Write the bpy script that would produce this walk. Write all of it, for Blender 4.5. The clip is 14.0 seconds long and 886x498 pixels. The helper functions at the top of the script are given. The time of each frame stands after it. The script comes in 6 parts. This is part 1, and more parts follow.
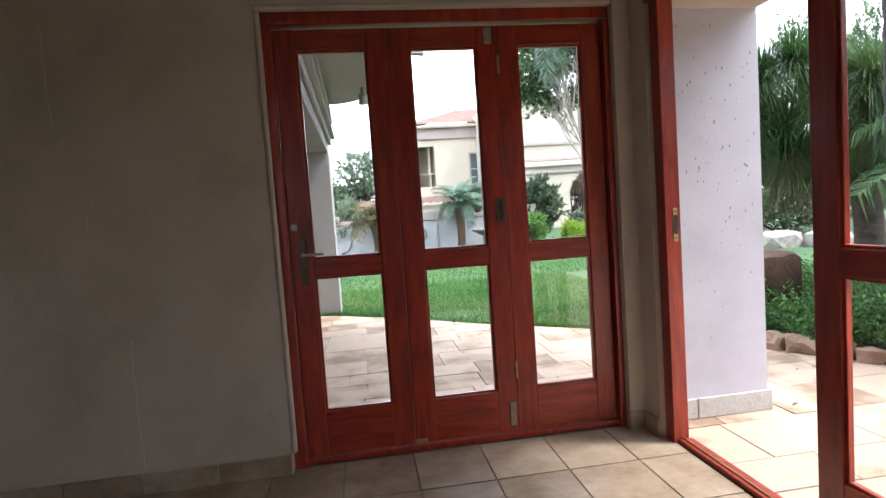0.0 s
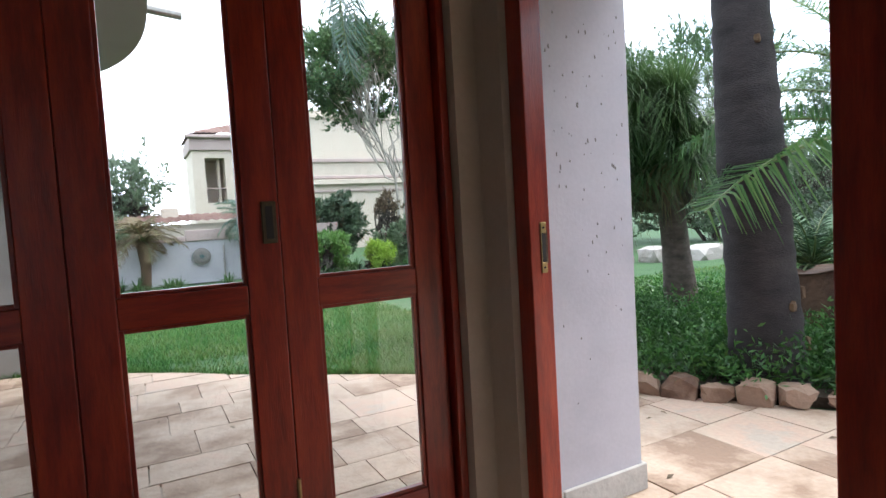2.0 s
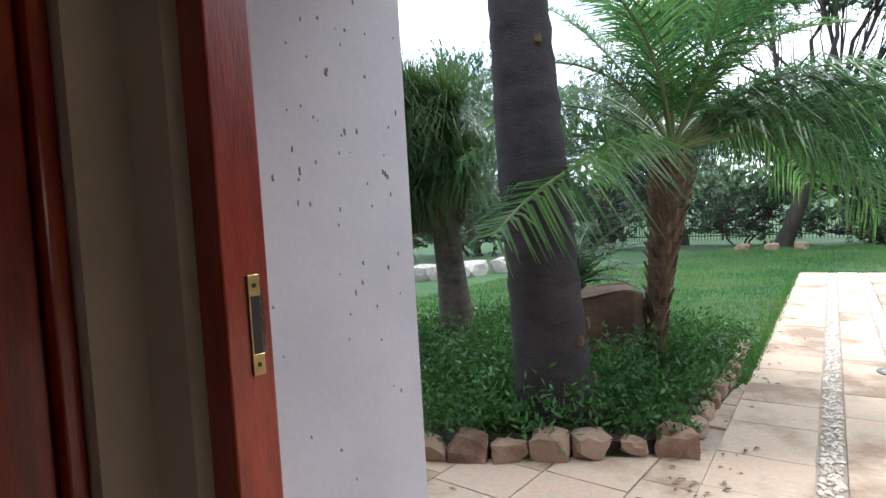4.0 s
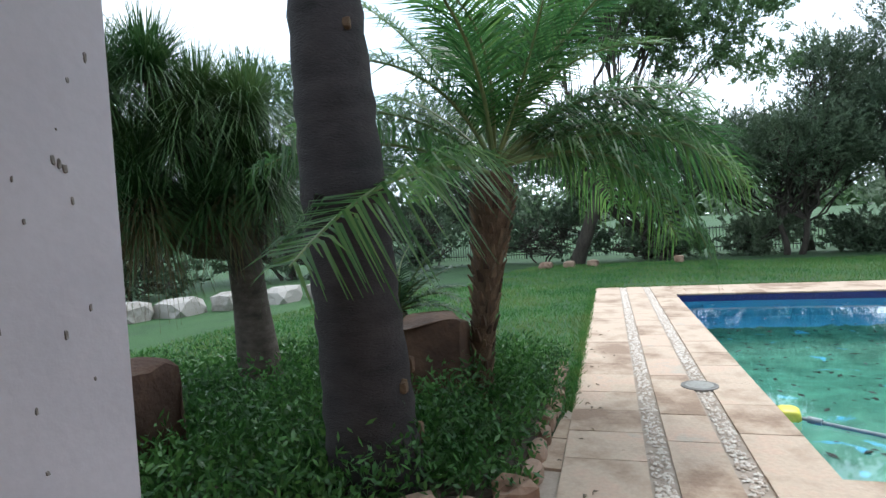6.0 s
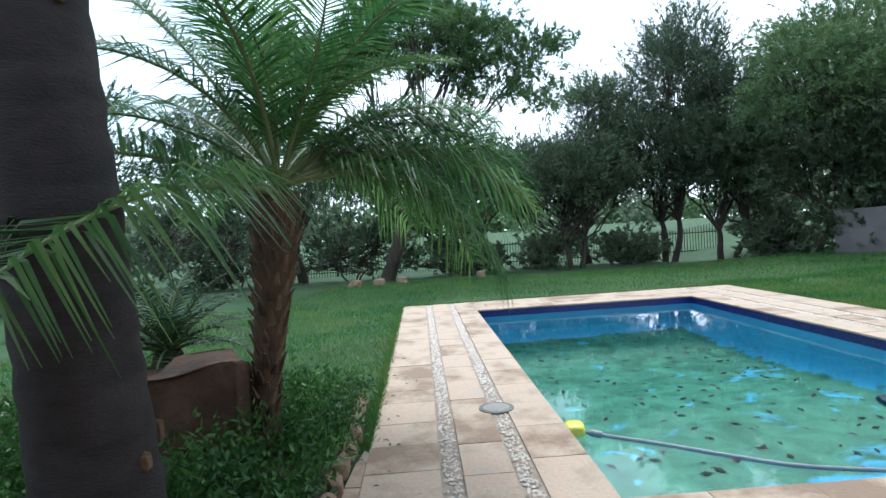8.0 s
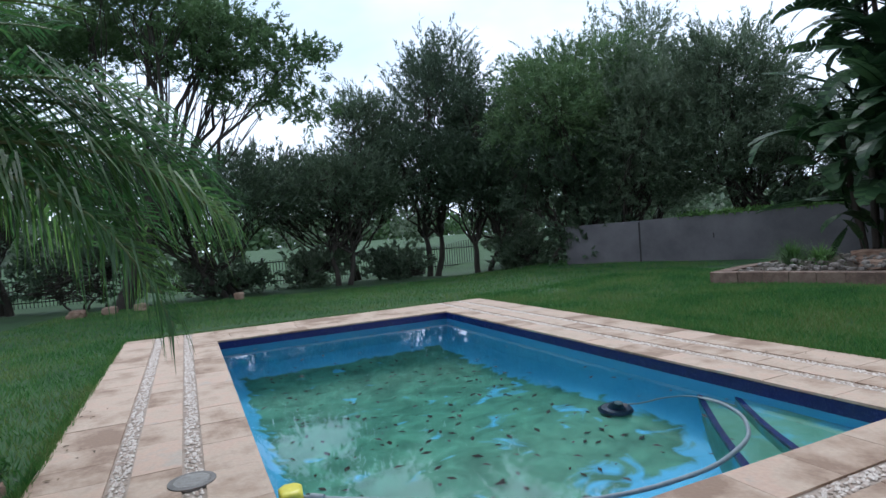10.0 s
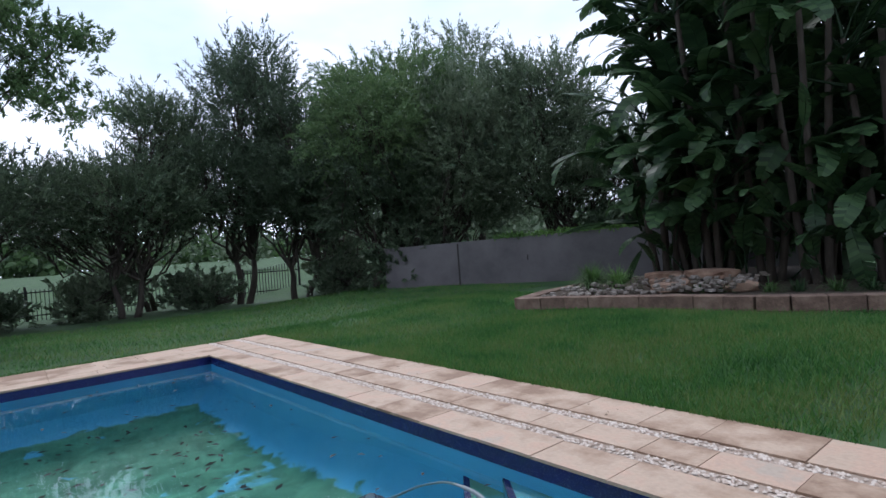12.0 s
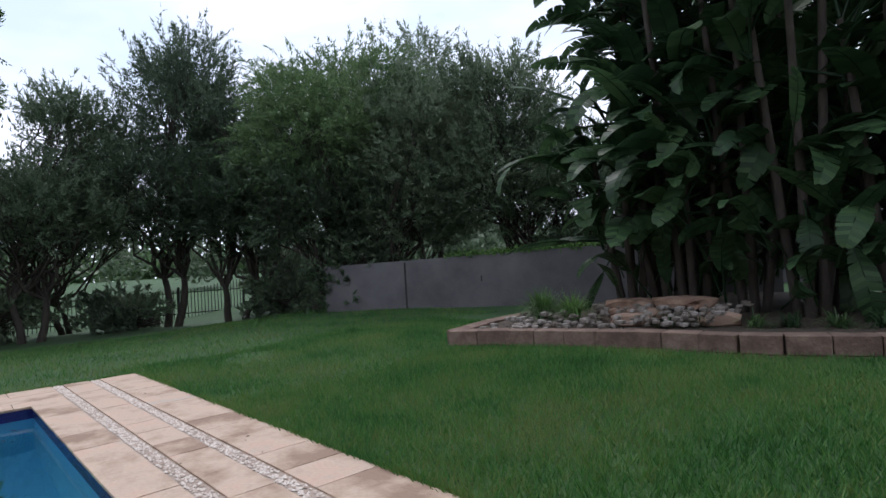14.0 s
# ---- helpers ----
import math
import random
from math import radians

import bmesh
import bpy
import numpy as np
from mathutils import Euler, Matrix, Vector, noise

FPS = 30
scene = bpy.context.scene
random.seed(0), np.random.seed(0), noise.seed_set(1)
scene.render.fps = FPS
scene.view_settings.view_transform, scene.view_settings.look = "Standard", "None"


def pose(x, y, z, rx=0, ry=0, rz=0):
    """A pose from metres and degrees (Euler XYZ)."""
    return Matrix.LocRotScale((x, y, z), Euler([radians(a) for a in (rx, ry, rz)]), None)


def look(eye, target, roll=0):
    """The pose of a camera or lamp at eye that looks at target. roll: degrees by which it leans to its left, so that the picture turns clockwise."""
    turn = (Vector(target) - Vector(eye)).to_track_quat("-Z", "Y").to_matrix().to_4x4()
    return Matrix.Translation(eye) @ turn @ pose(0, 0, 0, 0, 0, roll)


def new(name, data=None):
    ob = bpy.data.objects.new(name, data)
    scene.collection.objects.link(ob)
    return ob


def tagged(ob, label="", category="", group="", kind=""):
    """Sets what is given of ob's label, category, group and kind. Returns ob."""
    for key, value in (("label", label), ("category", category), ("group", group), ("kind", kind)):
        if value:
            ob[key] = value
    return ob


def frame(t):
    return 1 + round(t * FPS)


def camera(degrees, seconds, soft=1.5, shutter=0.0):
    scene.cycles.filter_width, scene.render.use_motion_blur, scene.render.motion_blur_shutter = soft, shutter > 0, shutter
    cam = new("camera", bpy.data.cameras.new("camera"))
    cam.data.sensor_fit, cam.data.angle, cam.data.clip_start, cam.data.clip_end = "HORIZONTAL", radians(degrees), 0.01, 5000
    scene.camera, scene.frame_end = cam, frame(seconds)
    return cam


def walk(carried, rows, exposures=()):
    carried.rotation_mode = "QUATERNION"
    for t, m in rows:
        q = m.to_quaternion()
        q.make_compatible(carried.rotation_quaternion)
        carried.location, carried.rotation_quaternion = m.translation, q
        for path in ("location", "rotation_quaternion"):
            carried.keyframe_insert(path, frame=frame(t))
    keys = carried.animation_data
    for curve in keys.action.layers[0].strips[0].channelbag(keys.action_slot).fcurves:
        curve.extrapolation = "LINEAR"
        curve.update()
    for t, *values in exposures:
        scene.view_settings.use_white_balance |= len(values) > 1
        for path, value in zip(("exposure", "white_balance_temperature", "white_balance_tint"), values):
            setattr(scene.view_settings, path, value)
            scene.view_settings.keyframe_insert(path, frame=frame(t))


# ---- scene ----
# camera and its walk: t, x, y, z, yaw, pitch, roll
cam = camera(75.96, 14.0)
ROWS = [
    (0.0, -0.117, -0.135, 1.264, -8.36, -4.01, -3.96),
    (0.5, -0.049, 0.164, 1.240, -13.66, -3.80, -3.69),
    (1.0, 0.039, 0.451, 1.231, -17.83, -3.61, -3.56),
    (1.5, 0.144, 0.745, 1.236, -22.71, -3.35, -3.42),
    (2.0, 0.277, 1.002, 1.228, -28.13, -3.30, -3.31),
    (2.5, 0.440, 1.224, 1.234, -32.87, -3.34, -3.22),
    (3.0, 0.606, 1.414, 1.243, -37.69, -3.19, -3.23),
    (3.5, 0.738, 1.532, 1.261, -44.19, -3.05, -3.25),
    (4.0, 0.920, 1.650, 1.262, -50.78, -2.99, -3.30),
    (6.5, 1.495, 1.925, 1.262, -72.81, -1.70, -3.53),
    (7.0, 1.550, 1.894, 1.268, -76.85, -1.55, -3.64),
    (7.5, 1.679, 1.868, 1.288, -81.64, -1.50, -3.69),
    (8.0, 1.790, 1.841, 1.306, -87.69, -1.49, -3.63),
    (10.5, 2.648, 1.054, 1.290, -114.45, -1.36, -4.14),
    (11.0, 2.871, 0.694, 1.278, -118.69, -1.31, -4.18),
    (11.5, 3.044, 0.347, 1.298, -122.70, -1.01, -4.19),
    (12.0, 3.236, -0.104, 1.285, -125.34, -0.42, -4.18),
    (12.5, 3.451, -0.538, 1.288, -126.67, -0.05, -4.10),
    (13.0, 3.667, -1.008, 1.291, -127.44, 0.26, -4.11),
    (13.5, 3.905, -1.386, 1.263, -127.76, 0.88, -3.86),
    (14.0, 4.154, -1.757, 1.246, -127.71, 1.27, -3.51),
]
walk(cam, [(t, pose(x, y, z, 90 + pitch, 0, yaw) @ pose(0, 0, 0, 0, 0, roll)) for t, x, y, z, yaw, pitch, roll in ROWS],
     exposures=[(0.0, 2.45, 6200, 12), (1.5, 2.05, 6050, 11), (3.0, 1.62, 6050, 9), (4.2, 1.58, 6050, 7), (6.4, 1.0, 5850, 5), (8.0, 0.95, 5700, 4), (10.4, 0.24, 5650, 12), (14.0, 0.24, 6050, 17)])

# ---- world, sun ----
SUN_EL, SUN_AZ = radians(56), radians(105)  # azimuth clockwise from +y
world = bpy.data.worlds.new("World")
scene.world = world
world.use_nodes = True
wn, wl = world.node_tree.nodes, world.node_tree.links
wn.clear()
w_out = wn.new("ShaderNodeOutputWorld")
w_bg = wn.new("ShaderNodeBackground")
w_sky = wn.new("ShaderNodeTexSky")
w_sky.sky_type = "NISHITA"
w_sky.sun_disc = False
w_sky.sun_elevation, w_sky.sun_rotation = SUN_EL, SUN_AZ
w_co = wn.new("ShaderNodeTexCoord")
w_map = wn.new("ShaderNodeMapping")
w_map.inputs["Scale"].default_value = (1.0, 1.0, 2.4)
w_noise = wn.new("ShaderNodeTexNoise")
w_noise.inputs["Scale"].default_value, w_noise.inputs["Detail"].default_value = 1.7, 5
w_ramp = wn.new("ShaderNodeValToRGB")
w_ramp.color_ramp.elements[0].position, w_ramp.color_ramp.elements[1].position = 0.34, 0.56
w_mix = wn.new("ShaderNodeMix")
w_mix.data_type = "RGBA"
w_mix.inputs["B"].default_value = (9.4, 9.9, 10.6, 1)
w_pale = wn.new("ShaderNodeMix")
w_pale.data_type = "RGBA"
w_pale.inputs["Factor"].default_value = 0.72
w_pale.inputs["B"].default_value = (7.2, 8.4, 9.4, 1)
wl.new(w_co.outputs["Generated"], w_map.inputs["Vector"])
wl.new(w_map.outputs["Vector"], w_noise.inputs["Vector"])
wl.new(w_noise.outputs["Fac"], w_ramp.inputs["Fac"])
wl.new(w_sky.outputs["Color"], w_pale.inputs["A"])
wl.new(w_ramp.outputs["Color"], w_mix.inputs["Factor"])
wl.new(w_pale.outputs["Result"], w_mix.inputs["A"])
wl.new(w_mix.outputs["Result"], w_bg.inputs["Color"])
w_bg.inputs["Strength"].default_value = 0.11
wl.new(w_bg.outputs["Background"], w_out.inputs["Surface"])
sun = new("sun", bpy.data.lights.new("sun", "SUN"))
sun.data.energy, sun.data.angle, sun.data.color = 1.2, radians(12), (1.0, 0.95, 0.88)
sun_dir = Vector((math.sin(SUN_AZ) * math.cos(SUN_EL), math.cos(SUN_AZ) * math.cos(SUN_EL), math.sin(SUN_EL)))
sun.matrix_world = look(sun_dir * 60, (0, 0, 0))


# ---- materials ----
def material(name, colours, scale=6.0, rough=0.7, metal=0.0, fine=60.0, bump=0.15, random_tint=0.0, stretch=(1, 1, 1), spec=0.5,
             translucent=0.0, coat=0.0, grain=0.25, rough_var=0.12):
    """A surface with a colour ramp at a coarse scale, a fine grain on top, bump from both."""
    m = bpy.data.materials.new(name)
    m.use_nodes = True
    n, l = m.node_tree.nodes, m.node_tree.links
    b = n["Principled BSDF"]
    geo = n.new("ShaderNodeNewGeometry")
    mp = n.new("ShaderNodeMapping")
    mp.inputs["Scale"].default_value = stretch
    l.new(geo.outputs["Position"], mp.inputs["Vector"])
    big = n.new("ShaderNodeTexNoise")
    big.inputs["Scale"].default_value, big.inputs["Detail"].default_value, big.inputs["Roughness"].default_value = scale, 6, 0.62
    small = n.new("ShaderNodeTexNoise")
    small.inputs["Scale"].default_value, small.inputs["Detail"].default_value = fine, 4
    l.new(mp.outputs["Vector"], big.inputs["Vector"])
    l.new(mp.outputs["Vector"], small.inputs["Vector"])
    ramp = n.new("ShaderNodeValToRGB")
    e = ramp.color_ramp.elements
    while len(e) < len(colours):
        e.new(0.5)
    for i, c in enumerate(colours):
        e[i].position = 0.3 + 0.4 * i / max(1, len(colours) - 1)
        e[i].color = (*c, 1)
    fac = big.outputs["Fac"]
    if random_tint:
        info = n.new("ShaderNodeObjectInfo")
        add = n.new("ShaderNodeMath")
        add.operation = "MULTIPLY_ADD"
        add.inputs[1].default_value, add.inputs[2].default_value = random_tint, -random_tint / 2
        l.new(info.outputs["Random"], add.inputs[0])
        isl = n.new("ShaderNodeMath")
        isl.operation = "MULTIPLY_ADD"
        isl.inputs[1].default_value = random_tint
        l.new(geo.outputs["Random Per Island"], isl.inputs[0])
        l.new(add.outputs[0], isl.inputs[2])
        s = n.new("ShaderNodeMath")
        s.operation = "ADD"
        l.new(isl.outputs[0], s.inputs[0])
        l.new(fac, s.inputs[1])
        s2 = n.new("ShaderNodeMath")
        s2.operation = "SUBTRACT"
        s2.inputs[1].default_value = random_tint / 2
        l.new(s.outputs[0], s2.inputs[0])
        fac = s2.outputs[0]
    l.new(fac, ramp.inputs["Fac"])
    mul = n.new("ShaderNodeMix")
    mul.data_type, mul.blend_type = "RGBA", "MULTIPLY"
    mul.inputs["Factor"].default_value = grain
    l.new(ramp.outputs["Color"], mul.inputs["A"])
    l.new(small.outputs["Fac"], mul.inputs["B"])
    l.new(mul.outputs["Result"], b.inputs["Base Color"])
    rr = n.new("ShaderNodeMath")
    rr.operation = "MULTIPLY_ADD"
    rr.inputs[1].default_value, rr.inputs[2].default_value = rough_var * 2, rough - rough_var
    l.new(small.outputs["Fac"], rr.inputs[0])
    l.new(rr.outputs[0], b.inputs["Roughness"])
    b.inputs["Metallic"].default_value = metal
    b.inputs["Specular IOR Level"].default_value = spec
    b.inputs["Coat Weight"].default_value = coat
    b.inputs["Coat Roughness"].default_value = 0.15
    if bump:
        bp = n.new("ShaderNodeBump")
        bp.inputs["Strength"].default_value, bp.inputs["Distance"].default_value = bump, 0.01
        h = n.new("ShaderNodeMath")
        h.operation = "ADD"
        l.new(big.outputs["Fac"], h.inputs[0])
        l.new(small.outputs["Fac"], h.inputs[1])
        l.new(h.outputs[0], bp.inputs["Height"])
        l.new(bp.outputs["Normal"], b.inputs["Normal"])
    if translucent:
        tr = n.new("ShaderNodeBsdfTranslucent")
        l.new(mul.outputs["Result"], tr.inputs["Color"])
        mx = n.new("ShaderNodeMixShader")
        mx.inputs["Fac"].default_value = translucent
        l.new(b.outputs["BSDF"], mx.inputs[1])
        l.new(tr.outputs["BSDF"], mx.inputs[2])
        l.new(mx.outputs["Shader"], n["Material Output"].inputs["Surface"])
    return m


def glass(name, colour=(1, 1, 1), rough=0.0, ior=1.45, wave=0.0, wave_scale=2.0):
    m = bpy.data.materials.new(name)
    m.use_nodes = True
    n, l = m.node_tree.nodes, m.node_tree.links
    b = n["Principled BSDF"]
    b.inputs["Base Color"].default_value = (*colour, 1)
    b.inputs["Transmission Weight"].default_value = 1
    b.inputs["Roughness"].default_value, b.inputs["IOR"].default_value = rough, ior
    if wave:
        geo = n.new("ShaderNodeNewGeometry")
        t = n.new("ShaderNodeTexNoise")
        t.inputs["Scale"].default_value, t.inputs["Detail"].default_value = wave_scale, 3
        bp = n.new("ShaderNodeBump")
        bp.inputs["Strength"].default_value, bp.inputs["Distance"].default_value = wave, 0.02
        l.new(geo.outputs["Position"], t.inputs["Vector"])
        l.new(t.outputs["Fac"], bp.inputs["Height"])
        l.new(bp.outputs["Normal"], b.inputs["Normal"])
    return m


M_PLASTER_IN = material("plaster_interior", [(0.43, 0.36, 0.285), (0.515, 0.43, 0.345), (0.56, 0.475, 0.385)], 1.6, 0.85, fine=45, bump=0.22, grain=0.12)
M_PLASTER_OUT = material("plaster_lilac_grey", [(0.40, 0.39, 0.43), (0.47, 0.455, 0.50), (0.51, 0.495, 0.54)], 1.8, 0.85, fine=50, bump=0.07, grain=0.12)
M_PLASTER_WING = material("plaster_grey_beige", [(0.30, 0.285, 0.275), (0.37, 0.355, 0.345)], 2.0, 0.85, fine=50, bump=0.15, grain=0.12)
M_CEILING = material("ceiling_paint", [(0.62, 0.58, 0.50), (0.68, 0.64, 0.56)], 1.2, 0.9, fine=40, bump=0.05)
M_WOOD = material("red_stained_wood", [(0.180, 0.011, 0.004), (0.325, 0.025, 0.008), (0.450, 0.046, 0.012)], 3.0, 0.36, fine=30, bump=0.12, stretch=(9, 9, 1.2), coat=0.35, grain=0.45)
M_WOOD_H = material("red_stained_wood_rail", [(0.180, 0.011, 0.004), (0.334, 0.025, 0.008), (0.460, 0.047, 0.012)], 3.0, 0.36, fine=30, bump=0.12, stretch=(1.2, 1.2, 9), coat=0.35, grain=0.45)
M_WOOD_DARK = material("dark_door_wood", [(0.06, 0.02, 0.015), (0.10, 0.03, 0.02)], 3.0, 0.4, stretch=(8, 8, 1), bump=0.1)
M_BRASS = material("aged_brass", [(0.36, 0.26, 0.12), (0.55, 0.40, 0.18)], 40, 0.38, 0.9, bump=0.05)
M_BRONZE = material("dark_bronze", [(0.10, 0.075, 0.045), (0.17, 0.13, 0.08)], 40, 0.45, 0.8, bump=0.05)
M_STEEL = material("dull_steel", [(0.30, 0.28, 0.25), (0.45, 0.43, 0.40)], 40, 0.4, 0.9, bump=0.05)
# black for painted shade in lock holes, and for screws, wall joints, dark leaves
M_BLACK = material("black_recess_shade_and_leaf", [(0.015, 0.013, 0.012), (0.03, 0.026, 0.024)], 20, 0.7, bump=0.0)
M_TILE_IN = material("slate_floor_tile", [(0.24, 0.165, 0.11), (0.36, 0.265, 0.185), (0.45, 0.35, 0.26)], 5.0, 0.48, fine=26, bump=0.35, random_tint=0.25, grain=0.35)
M_GROUT = material("cement_grout", [(0.16, 0.145, 0.12), (0.24, 0.22, 0.19)], 12, 0.9, bump=0.3)
M_SLAB = material("sandstone_paver", [(0.310, 0.205, 0.140), (0.470, 0.340, 0.245), (0.560, 0.430, 0.325), (0.590, 0.415, 0.310), (0.500, 0.415, 0.335)], 2.4, 0.8, fine=38, bump=0.4, random_tint=0.24, grain=0.3)
M_PLINTH = material("pale_plinth_tile", [(0.42, 0.40, 0.37), (0.56, 0.54, 0.50)], 5, 0.8, fine=40, bump=0.3)
M_MORTAR = material("pale_mortar", [(0.351, 0.280, 0.221), (0.481, 0.390, 0.319)], 12, 0.9, bump=0.3)
M_PEBBLE = material("pebble", [(0.42, 0.32, 0.25), (0.62, 0.52, 0.44), (0.74, 0.66, 0.58)], 30, 0.7, fine=90, bump=0.1, random_tint=0.5)
M_GRASS_SOIL = material("lawn_ground", [(0.020, 0.068, 0.014), (0.032, 0.100, 0.019), (0.050, 0.128, 0.028)], 0.9, 0.9, fine=70, bump=0.6, grain=0.7)
M_BLADE = material("grass_blade", [(0.022, 0.094, 0.018), (0.042, 0.160, 0.029), (0.084, 0.220, 0.042), (0.155, 0.215, 0.060)], 0.8, 0.6, fine=20, bump=0, random_tint=0.35, translucent=0.35, grain=0.1)
M_SOIL = material("garden_soil", [(0.04, 0.03, 0.02), (0.09, 0.065, 0.045)], 6, 0.95, fine=50, bump=0.8)
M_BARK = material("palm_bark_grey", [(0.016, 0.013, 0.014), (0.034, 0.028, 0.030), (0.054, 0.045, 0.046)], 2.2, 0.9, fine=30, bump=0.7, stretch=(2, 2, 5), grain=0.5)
M_BARK_GREY = material("ponytail_bark_grey_brown", [(0.060, 0.047, 0.039), (0.110, 0.088, 0.073), (0.160, 0.130, 0.108)], 5, 0.9, fine=40, bump=0.6, stretch=(2, 2, 4), grain=0.4)
M_BARK_BROWN = material("palm_boot_brown", [(0.043, 0.025, 0.014), (0.099, 0.059, 0.034), (0.167, 0.112, 0.068)], 9, 0.9, fine=60, bump=0.6, random_tint=0.4)
M_FIBRE = material("palm_fibre", [(0.072, 0.041, 0.023), (0.135, 0.086, 0.050)], 12, 0.95, fine=80, bump=0.8, stretch=(6, 6, 1))
M_FROND = material("palm_frond_green", [(0.040, 0.110, 0.034), (0.074, 0.172, 0.048), (0.138, 0.245, 0.066)], 1.5, 0.42, fine=15, bump=0, random_tint=0.3, translucent=0.6, grain=0.1)
M_FROND_BLUE = material("palm_frond_grey_green", [(0.05, 0.10, 0.07), (0.09, 0.16, 0.11), (0.14, 0.21, 0.14)], 1.5, 0.42, fine=15, bump=0, random_tint=0.3, translucent=0.35, grain=0.1)
M_RACHIS = material("palm_leaf_stalk", [(0.10, 0.15, 0.05), (0.18, 0.22, 0.08)], 8, 0.5, bump=0.05)
M_STRAP = material("strap_leaf", [(0.030, 0.080, 0.022), (0.058, 0.128, 0.038), (0.098, 0.168, 0.056)], 2, 0.42, fine=15, bump=0, random_tint=0.4, translucent=0.35, grain=0.1)
M_STRAP_DRY = material("dry_strap_leaf", [(0.100, 0.070, 0.030), (0.170, 0.130, 0.065)], 2, 0.7, fine=15, bump=0, random_tint=0.4, translucent=0.3)
M_COVER = material("ground_cover_leaf", [(0.026, 0.085, 0.018), (0.052, 0.150, 0.030), (0.100, 0.225, 0.050)], 2.0, 0.45, fine=15, bump=0, random_tint=0.4, translucent=0.35, grain=0.1)
M_OLIVE = material("olive_tree_leaf", [(0.055, 0.088, 0.050), (0.092, 0.142, 0.078), (0.155, 0.205, 0.125)], 0.7, 0.5, fine=15, bump=0, random_tint=0.4, translucent=0.3, grain=0.1)
M_ACACIA = material("acacia_leaf", [(0.045, 0.090, 0.036), (0.075, 0.14, 0.05), (0.11, 0.19, 0.07)], 0.7, 0.55, fine=15, bump=0, random_tint=0.4, translucent=0.35, grain=0.1)
M_BRIGHT = material("bright_tree_leaf", [(0.06, 0.13, 0.034), (0.10, 0.21, 0.05), (0.15, 0.28, 0.07)], 0.7, 0.5, fine=15, bump=0, random_tint=0.4, translucent=0.4, grain=0.1)
M_WILLOW = material("willowy_tree_leaf", [(0.056, 0.108, 0.044), (0.094, 0.168, 0.064), (0.145, 0.225, 0.088)], 0.6, 0.55, fine=15, bump=0, random_tint=0.35, translucent=0.35, grain=0.1)
M_LIME = material("lime_shrub_leaf", [(0.22, 0.36, 0.04), (0.38, 0.55, 0.07)], 3, 0.5, fine=15, bump=0, random_tint=0.4, translucent=0.3)
M_STRELITZIA = material("strelitzia_leaf", [(0.022, 0.050, 0.023), (0.038, 0.082, 0.034), (0.066, 0.125, 0.050)], 0.8, 0.45, fine=12, bump=0.05, random_tint=0.4, translucent=0.3, spec=0.25, grain=0.15)
M_BRANCH = material("tree_bark_dark", [(0.035, 0.028, 0.022), (0.075, 0.062, 0.05)], 6, 0.95, fine=40, bump=0.7, stretch=(2, 2, 0.6))
M_BRANCH_PALE = material("tree_bark_pale", [(0.30, 0.27, 0.23), (0.46, 0.42, 0.37)], 6, 0.9, fine=40, bump=0.4)
M_ROCK = material("red_brown_rock", [(0.055, 0.027, 0.017), (0.110, 0.060, 0.037), (0.185, 0.115, 0.078)], 3.5, 0.9, fine=30, bump=0.8, random_tint=0.25)
M_ROCK_PALE = material("pale_border_stone", [(0.11, 0.060, 0.040), (0.22, 0.132, 0.088), (0.34, 0.230, 0.165)], 5, 0.9, fine=35, bump=0.7, random_tint=0.45)
M_GRAVEL = material("pale_gravel_stone", [(0.17, 0.145, 0.12), (0.28, 0.25, 0.22), (0.38, 0.35, 0.32)], 9, 0.9, fine=50, bump=0.5, random_tint=0.4)
M_BLOCK = material("split_face_block", [(0.13, 0.085, 0.065), (0.21, 0.14, 0.105), (0.28, 0.20, 0.155)], 6, 0.95, fine=30, bump=1.0, random_tint=0.2, grain=0.45)
M_WALL_GREY = material("boundary_wall_plaster", [(0.10, 0.095, 0.10), (0.145, 0.135, 0.142), (0.18, 0.17, 0.175)], 0.9, 0.9, fine=30, bump=0.25, grain=0.25)
M_HOUSE = material("house_cream_plaster", [(0.50, 0.43, 0.35), (0.58, 0.505, 0.42)], 0.7, 0.9, fine=20, bump=0.1, grain=0.15)
M_HOUSE_TRIM = material("house_mauve_trim", [(0.36, 0.28, 0.26), (0.46, 0.37, 0.34)], 1.5, 0.85, fine=20, bump=0.1)
M_ROOF = material("terracotta_roof", [(0.12, 0.062, 0.050), (0.185, 0.108, 0.088), (0.26, 0.168, 0.140)], 1.2, 0.85, fine=10, bump=0.2, random_tint=0.3)
M_GARDEN_WALL = material("garden_wall_plaster", [(0.42, 0.41, 0.43), (0.52, 0.51, 0.53)], 1.4, 0.9, fine=30, bump=0.2)
M_PANE_DARK = material("far_window_glass", [(0.05, 0.07, 0.09), (0.09, 0.12, 0.15)], 2, 0.08, bump=0)
M_FENCE = material("black_fence_paint", [(0.012, 0.012, 0.012), (0.03, 0.03, 0.03)], 20, 0.5, bump=0)
M_POOL_NAVY = material("navy_mosaic", [(0.008, 0.014, 0.10), (0.016, 0.026, 0.17)], 30, 0.25, fine=120, bump=0.2, grain=0.4)
M_HOSE = material("grey_hose_plastic", [(0.20, 0.24, 0.26), (0.30, 0.34, 0.36)], 20, 0.45, bump=0)
M_CLEANER = material("dark_blue_plastic", [(0.01, 0.02, 0.05), (0.02, 0.04, 0.09)], 20, 0.4, bump=0)
M_YELLOW = material("yellow_plastic", [(0.75, 0.66, 0.05), (0.85, 0.76, 0.10)], 20, 0.4, bump=0)
